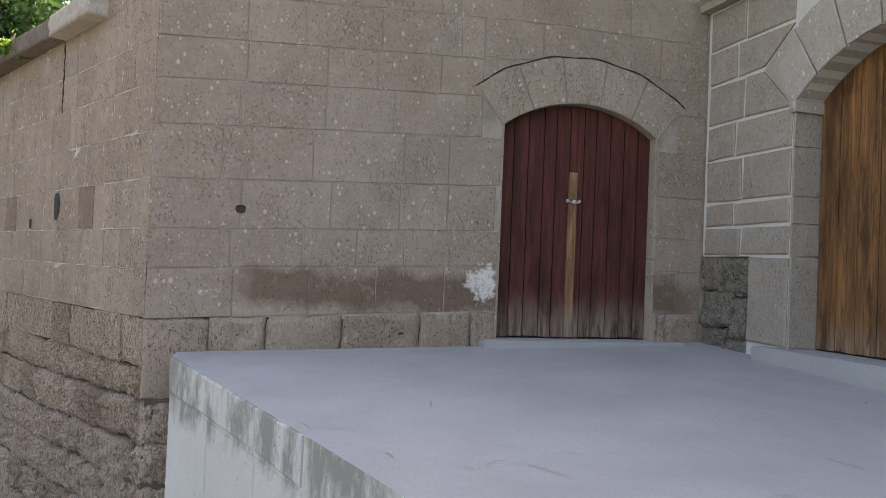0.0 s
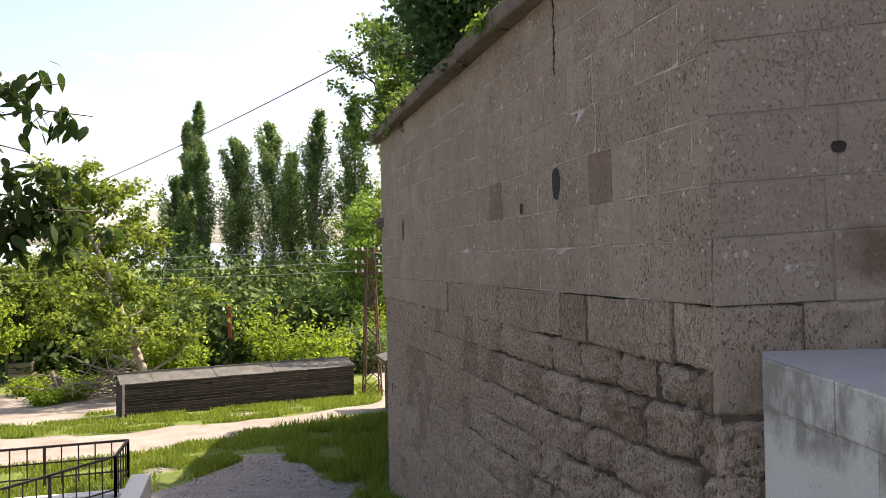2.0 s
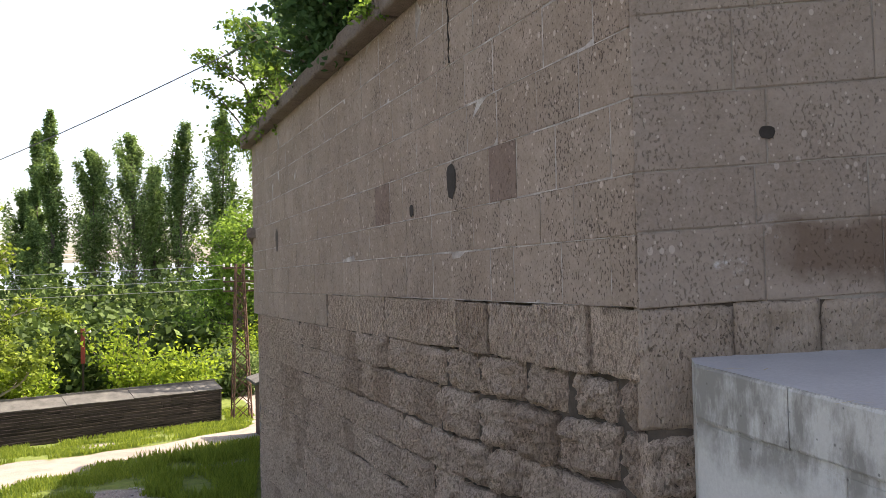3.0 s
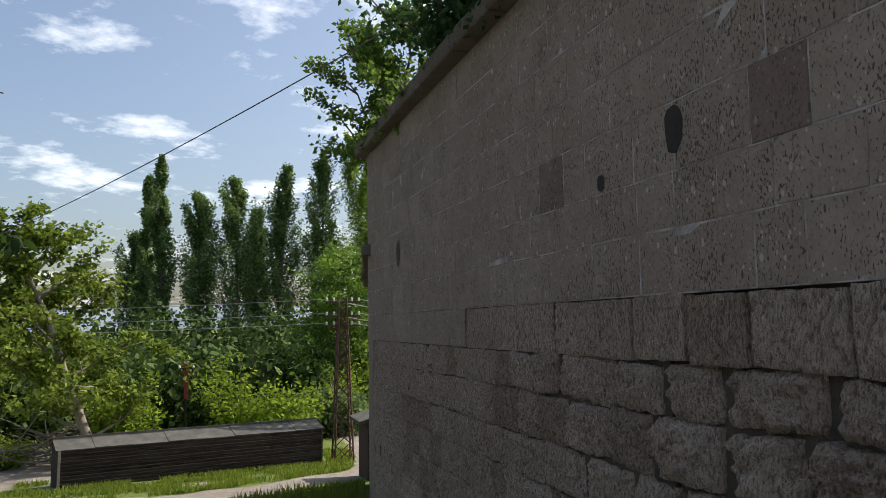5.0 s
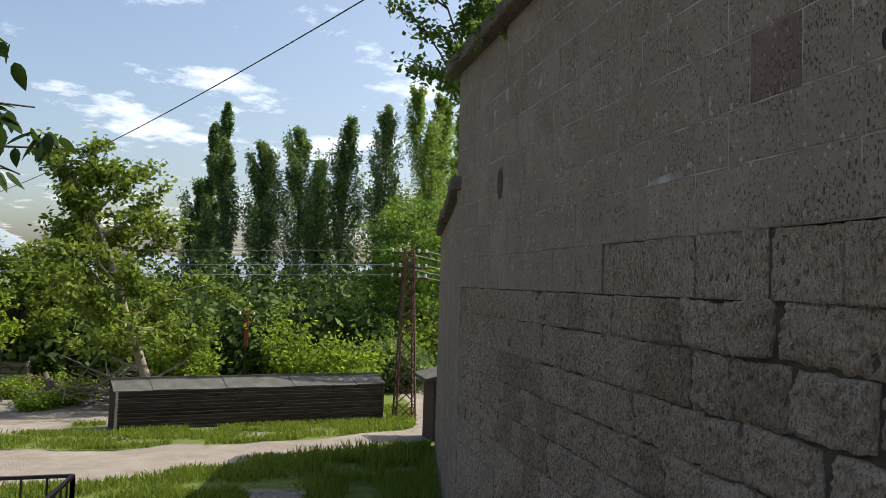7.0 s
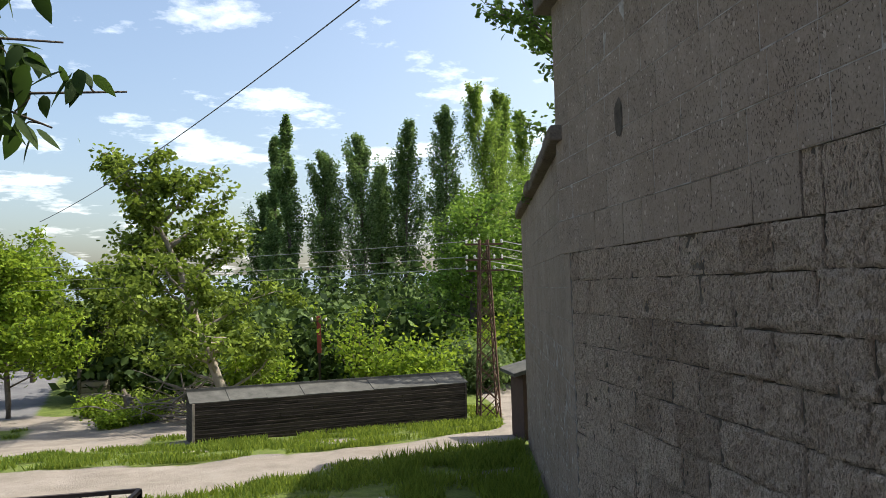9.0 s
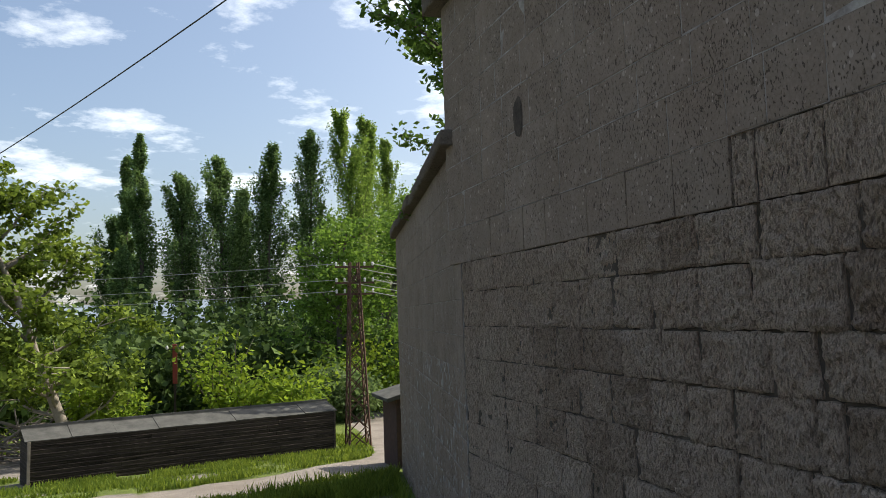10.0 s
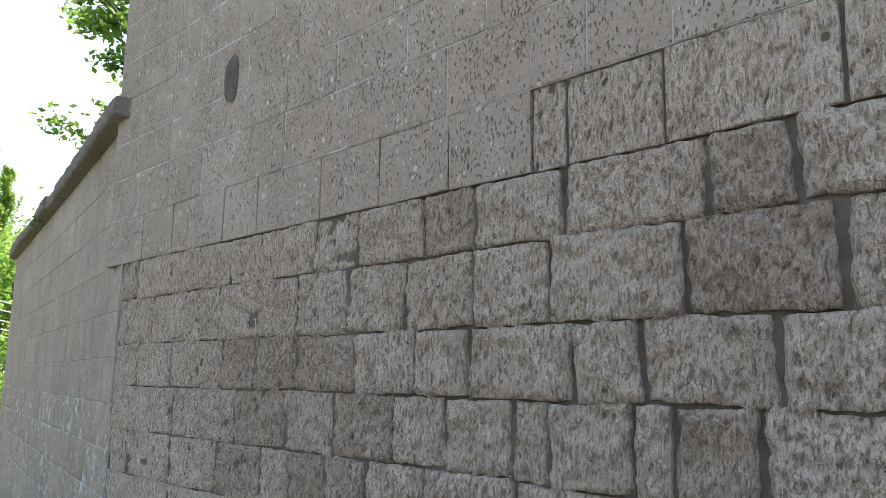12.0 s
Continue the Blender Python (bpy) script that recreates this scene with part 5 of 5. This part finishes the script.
tree("walnut_tree", (-5.7, 29.5, height(0, 29.5)), 12.6, 3.3, 5, LEAF_TREE, "ragged old tree with a pale leaning trunk and thin crown", 17000, 0.23, BARK_PALE, 0.2, (-0.36, 0.1), 14, 0.12, 0.36)
tree("tree", (-13.6, 39, height(0, 39)), 8.0, 3.2, 6, LEAF_TREE, "spreading leafy tree beside the bare lot", 15000, 0.23, None, 0.15, (0.15, 0), 12, 0.25)
tree("tree", (-14.6, 33.5, height(0, 33.5)), 8.2, 3.0, 7, LEAF_BUSH, "bright green roadside tree", 15000, 0.22, None, 0.12, (0, 0), 12, 0.22, 0.5)
tree("tree", (-19.5, 50, height(0, 50)), 9.0, 3.8, 8, LEAF_TREE, "green roadside tree with low boughs", 9000, 0.26, None, 0.15, (0.05, 0), 9, 0.4, 0.6)
for i, (x, y, w, h, mat, n) in enumerate(((-1.2, 33, 1.1, 4.4, LEAF_BUSH, 1400), (0.7, 32, 1.9, 2.6, LEAF_BUSH, 3600), (0.1, 34.5, 1.3, 1.6, LEAF_BUSH, 1800), (3.6, 35, 1.8, 2.4, LEAF_WILLOW, 5000), (-5.3, 31, 1.2, 2.8, LEAF_BUSH, 2400), (-5.4, 33.6, 1.0, 2.2, LEAF_BUSH, 1300), (6.5, 38, 2.4, 3.2, LEAF_BUSH, 5000), (-8.9, 32.5, 1.3, 0.8, LEAF_TREE, 1800), (-10.6, 34.5, 1.2, 0.7, LEAF_TREE, 1500), (-9.8, 29.8, 0.9, 0.6, LEAF_BUSH, 1500), (-9.0, 30.6, 0.8, 0.9, LEAF_BUSH, 1300), (-11.4, 33.2, 1.0, 0.9, LEAF_BUSH, 1400))):
    shrub("bush", (x, y, height(x, y)), w, h, 40 + i, mat, "bright green leafy bush behind the shed" if mat is LEAF_BUSH else ("silvery green willow bush" if mat is LEAF_WILLOW else "low scrubby bush beside the lot"), n, 0.24 if h > 1.5 else 0.15, 18, "scrub")
for i, (x, y, t, w) in enumerate(((5.2, 42, 12.0, 3.0), (8.5, 46, 14.0, 3.4), (11.5, 40, 9.0, 3.0))):
    tree("tree", (x, y, height(x, y)), t, w, 60 + i, LEAF_MID, "tall leafy tree at the edge of the wood", 9000, 0.26, None, 0.22, (0, 0), 10, 0.15, 0.7)


def thicket():
    """The wood behind: a far band of undergrowth in which no tree can be told apart."""
    rng = np.random.default_rng(77)
    pts = []
    for i in range(900):
        x, y = rng.uniform(-75, 45), rng.uniform(52, 98)
        r = rng.uniform(1.0, 2.6)
        top = rng.uniform(3.0, 8.0) if x > -12 else rng.uniform(1.5, 5.5)
        if i % 4 == 0:
            x, y, top = rng.uniform(-26, 7), rng.uniform(39, 52), rng.uniform(2.2, 4.6)
            if cover(x, y)[2] > 0.1 or x < -14:
                continue
        k = 130
        d = rng.normal(0, 1, (k, 3))
        d /= np.linalg.norm(d, axis=1, keepdims=True)
        d *= rng.uniform(0.55, 1.0, (k, 1))
        pts.append(np.array([x, y, height(x, y) + top * 0.5]) + d * np.array([r, r, top * 0.55]))
    foliage("undergrowth", np.concatenate(pts), 0.5, LEAF_WOOD, None, rng, 0.12, 0.7)
    return tagged(bpy.data.objects["undergrowth"], "dark tangled undergrowth of the far wood", "undergrowth", kind="stuff")


thicket()

# shrubs on the terrace behind the coping, and the tree at the wall's far end
shrub("wall_shrub", (0.2, 4.7, 3.72), 1.0, 1.6, 81, LEAF_DARK, "dense dark green shrub spilling over the coping", 9000, 0.10, 26, "shrubs on the wall", 0.5)
shrub("wall_shrub", (0.2, 5.9, 3.72), 0.8, 1.3, 82, LEAF_DARK, "dense dark green shrub spilling over the coping", 6000, 0.10, 22, "shrubs on the wall", 0.5)
tree("tree", (1.55, 12.2, 1.9), 5.2, 2.2, 83, LEAF_SIDE, "small broadleaf tree reaching over the end of the wall", 19000, 0.11, None, 0.09, (-0.06, -0.05), 12, 0.15, 0.17)


for i, (y, z, w, h) in enumerate(((8.6, 3.74, 0.22, 0.22), (8.1, 3.76, 0.2, 0.3), (7.2, 3.76, 0.25, 0.35), (9.5, 3.76, 0.15, 0.2), (3.4, 3.76, 0.18, 0.22))):
    shrub("weed_tuft", (-0.1, y, z), w, h, 90 + i, LEAF_MID, "small weed tuft rooted in the coping joints", 260, 0.06, 9, "weeds on the wall", 0.6)

# ---- near bough ----
def leaf_mesh():
    """One broad pointed walnut leaflet, folded along its rib and curled."""
    half = [(0.0, 0.0), (0.12, 0.16), (0.33, 0.235), (0.58, 0.2), (0.82, 0.1), (1.0, 0.0)]
    verts, faces = [], []
    for x, w in half:
        dip = -0.22 * x * x
        verts += [(x, w, dip - 0.1 * w), (x, 0, dip + 0.05 * w), (x, -w, dip - 0.1 * w)]
    for i in range(5):
        for j in range(2):
            faces.append((i * 3 + j, i * 3 + j + 1, (i + 1) * 3 + j + 1, (i + 1) * 3 + j))
    return np.array(verts), faces


def near_tree():
    """The walnut tree beside the slope, whose boughs hang into the way."""
    rng = np.random.default_rng(91)
    foot = np.array((-8.6, 6.4, height(0, 6.4)))
    ob = base("walnut_tree", foot, "walnut tree with dark leafy boughs hanging over the slope", "tree", "walnut trees")
    trunk = bough((0, 0, -0.2), (0.05, 0, 1), 4.6, rng, 0.06, 0.05, 8)
    limbs("trunk", [(trunk, taper(0.2, 0.09, 9))], BARK, ob, 9)
    lv, lf = leaf_mesh()
    paths, verts, faces = [], [], []

    def spray(p, n, reach):
        for _ in range(n):
            a, s = rng.uniform(0, 2 * math.pi), rng.uniform(0.17, 0.28)
            way = Vector((math.cos(a), math.sin(a), rng.uniform(-1.9, 0.1))).normalized()
            q = way.to_track_quat("X", "Z").to_matrix() @ Matrix.Rotation(rng.uniform(-0.9, 0.9), 3, "X")
            at = Vector(p + rng.normal(0, reach, 3))
            k = len(verts)
            verts.extend(tuple(at + q @ Vector(v * s)) for v in lv)
            faces.extend(tuple(i + k for i in f) for f in lf)

    for tip, leafy in (((-3.85, 7.05, 1.75), 26), ((-4.2, 6.95, 2.05), 30), ((-4.55, 7.0, 1.8), 28), ((-4.4, 7.0, 2.5), 28), ((-4.9, 7.0, 2.3), 26), ((-4.3, 7.0, 3.35), 18), ((-4.65, 6.9, 3.75), 20), ((-5.1, 7.2, 2.95), 18), ((-4.3, 7.2, 1.6), 14)):
        end = np.array(tip) - foot
        start = np.array(trunk[6 if tip[2] > 2.9 else 5])
        pts = [start + (end - start) * t + np.array((0, 0, 0.7 * math.sin(math.pi * t))) + rng.normal(0, 0.04, 3) for t in np.linspace(0, 1, 9)]
        paths.append((pts, taper(0.035, 0.007, 9)))
        for t in rng.uniform(5.6, 8.0, 7):
            c = np.array([np.interp(t, range(9), [q[j] for q in pts]) for j in range(3)])
            twig = bough(c, rng.normal(0, 1, 3) * np.array((1, 1, 0.7)), rng.uniform(0.12, 0.32), rng, 0.5, -0.03, 4)
            paths.append((twig, taper(0.008, 0.004, 5)))
            spray(twig[-1], max(1, leafy // 3), 0.08)
    limbs("branchwork", paths, BARK, ob, 5)
    me = raw("foliage", verts, faces, LEAF_NEAR, True)
    crown = new("foliage", me)
    crown.parent = ob
    paths = []
    for i in range(14):
        a = rng.uniform(0.6, 2 * math.pi - 0.9)
        start = np.array(trunk[rng.integers(5, 9)])
        paths.append(bough(start, (math.cos(a + 0.2), math.sin(a + 0.2), rng.uniform(0.3, 1.2)), rng.uniform(1.4, 2.6), rng, 0.3, 0.02, 6))
    limbs("branchwork", [(p, taper(0.05, 0.01, 7)) for p in paths], BARK, ob, 5)
    pts = np.concatenate([np.array([p[k] for k in rng.integers(2, 7, 160)]) + rng.normal(0, 0.3, (160, 3)) for p in paths])
    foliage("crown", pts, 0.2, LEAF_NEAR, ob, rng, 0, 0.45, 0.4)


near_tree()


def brush_pile():
    """Grey dead boughs heaped behind the shed."""
    rng = np.random.default_rng(31)
    ob = base("brush_pile", (-7.3, 30.6, height(0, 30.6)), "heap of grey dead branches beside the shed", "brush pile")
    for i in range(90):
        a = rng.uniform(0, 2 * math.pi)
        long = rng.uniform(0.8, 2.4)
        start = np.array((rng.normal(0, 0.95), rng.normal(0, 0.5), rng.uniform(0.0, 1.15)))
        path = bough(start, (math.cos(a) * 1.0 - 0.4, math.sin(a) * 0.4, rng.uniform(-0.1, 0.55)), long, rng, 0.3, -0.02, 5)
        path = [np.array((p[0], p[1], max(0.03, p[2]))) for p in path]
        v, f = tube(path, taper(rng.uniform(0.02, 0.055), 0.01, 6), 5)
        part("dead_branch", raw("dead_branch", v, f, DEADWOOD, True), None, ob)


brush_pile()


def roadside():
    ob = base("post", (-13.4, 38.0, height(0, 38)), "dark leaning wooden post beside the road", "post")
    v, f = tube([(0, 0, -0.2), (0, 0, 0.8), (0.03, 0, 2.2)], [0.09, 0.08, 0.08], 8)
    part("shaft", raw("shaft", v, f, BARK), None, ob)
    ob = base("block_stack", (-12.9, 38.4, height(0, 38.4)), "low stack of grey concrete slabs on the verge", "slabs")
    for k in range(4):
        bm = bmesh.new()
        box(bm, (0.03 * (k % 2), 0, 0.11 + 0.24 * k), (1.25 - 0.05 * k, 0.8, 0.21), bevel=0.015)
        part("slab", bm, STONE_PORCH, ob)
    for x, y in ((-9.5, 31.2), (-10.2, 33.4)):
        ob = base("tree_stump", (x, y, height(x, y)), "dark broken tree stump in the scrub", "stump", "stumps")
        v, f = tube([(0, 0, -0.1), (-0.08, 0, 0.45), (-0.25, 0.02, 0.95)], [0.17, 0.14, 0.09], 8)
        part("bole", raw("bole", v, f, BARK, True), None, ob)


roadside()


def pebbles():
    """Loose stones on the gravel, one mesh."""
    rng = np.random.default_rng(12)
    shape = np.array([(1, 0, 0), (-0.9, 0.1, 0), (0, 1, 0), (0.1, -1, 0), (0, 0, 0.6), (0, 0, -0.6)])
    tri = [(0, 2, 4), (2, 1, 4), (1, 3, 4), (3, 0, 4), (2, 0, 5), (1, 2, 5), (3, 1, 5), (0, 3, 5)]
    verts, faces = [], []
    while len(verts) < 6 * 8000:
        x, y = rng.uniform(-5.0, -0.2), rng.uniform(-3, 14.5)
        if cover(x, y)[0] > 0.4 or (x > -4.6 and x < -3.6 and 5.8 < y < 8.3):
            continue
        s = 0.009 + 0.042 * rng.uniform(0, 1) ** 3
        t = rng.uniform(0, math.pi)
        m = np.array([[math.cos(t), -math.sin(t), 0], [math.sin(t), math.cos(t), 0], [0, 0, 1]])
        k = len(verts)
        verts.extend((shape * rng.uniform(0.6, 1.2, (6, 3)) * s) @ m.T + np.array((x, y, height(x, y) + s * 0.2 + 0.02)))
        faces.extend(tuple(i + k for i in f) for f in tri)
    me = raw("pebbles", [tuple(v) for v in verts], faces, plain("pebble_stone", (0.26, 0.24, 0.22), (0.4, 0.38, 0.35), 4, 0.9))
    tagged(new("pebbles", me), "loose grey pebbles scattered over the gravel", "pebbles", kind="stuff")


pebbles()


def far_hills():
    verts, faces = [], []
    n = 120
    for i in range(n + 1):
        a = radians(20 + 150 * i / n)
        d = 1900
        h = 45 + 30 * noise.fractal(Vector((i * 0.06, 3, 0)), 1.0, 2.0, 4)
        h += 70 * math.exp(-(abs(math.degrees(a) - 107.4) / 2.4) ** 1.3)
        for r, z in ((d, -20), (d + 60, h * 0.6), (d + 200, h)):
            verts.append((math.cos(a) * r, math.sin(a) * r, z))
    for i in range(n):
        for j in range(2):
            faces.append((i * 3 + j, (i + 1) * 3 + j, (i + 1) * 3 + j + 1, i * 3 + j + 1))
    # the haze of the distance is painted into the hills' pale blue
    tagged(new("far_hills", raw("far_hills", verts, faces, plain("hazy_hills", (0.22, 0.27, 0.32), (0.26, 0.31, 0.36), 0.01, 1.0), True)), "hazy blue far hills on the horizon", "hills", kind="structure")


far_hills()


# ---- grass ----
def meadow():
    rng = np.random.default_rng(5)
    pts = []
    while len(pts) < 60000:
        x = rng.uniform(-13, 3.2)
        y = 8 + 22 * rng.uniform(0, 1) ** 1.25
        if x > 0.2 * max(0.0, y - 9.7) - 0.15:
            continue
        c = cover(x, y)
        patch = 0.2 + 1.3 * noise.noise(Vector((x * 0.9, y * 0.9, 0)))
        if c[0] > 0.45 and c[1] < 0.4 and c[2] < 0.3 and rng.uniform(0, 1) < patch + 0.25:
            if -6.4 < x < 2.0 and y > 23.4 + (x + 6.24) * 0.313:
                continue
            pts.append((x, y, height(x, y) + 0.02))
    for _ in range(2600):
        y = rng.uniform(0.0, 10.5)
        if noise.noise(Vector((y * 0.9, 4, 0))) > rng.uniform(-0.4, 0.5):
            x = -0.06 - abs(rng.normal(0, 0.16)) + max(0.0, 0.2 * (y - 9.7))
            pts.append((x, y, height(x, y)))
    p = np.array(pts)
    n = len(p)
    a = rng.uniform(0, 2 * math.pi, n)
    tall = rng.uniform(0.05, 0.16, n) * (1 + 0.9 * (p[:, 0] > -1.5) * (p[:, 1] < 19))
    side = np.stack([np.cos(a), np.sin(a), np.zeros(n)], axis=1) * (0.008 + 0.00045 * p[:, 1:2])
    lean = np.stack([rng.normal(0, 0.35, n), rng.normal(0, 0.35, n), np.ones(n)], axis=1) * tall[:, None]
    verts = np.stack([p - side, p + side, p + lean * 0.6 + side * 0.6, p + lean, p + lean * 0.6 - side * 0.6], axis=1).reshape(-1, 3)
    me = bpy.data.meshes.new("grass")
    me.vertices.add(n * 5)
    me.vertices.foreach_set("co", verts.ravel())
    me.loops.add(n * 5)
    me.loops.foreach_set("vertex_index", np.arange(n * 5))
    me.polygons.add(n)
    me.polygons.foreach_set("loop_start", np.arange(n) * 5)
    me.update(calc_edges=True)
    me.materials.append(GRASS)
    tagged(new("grass", me), "short uneven green grass on the slope", "grass", kind="stuff")


meadow()
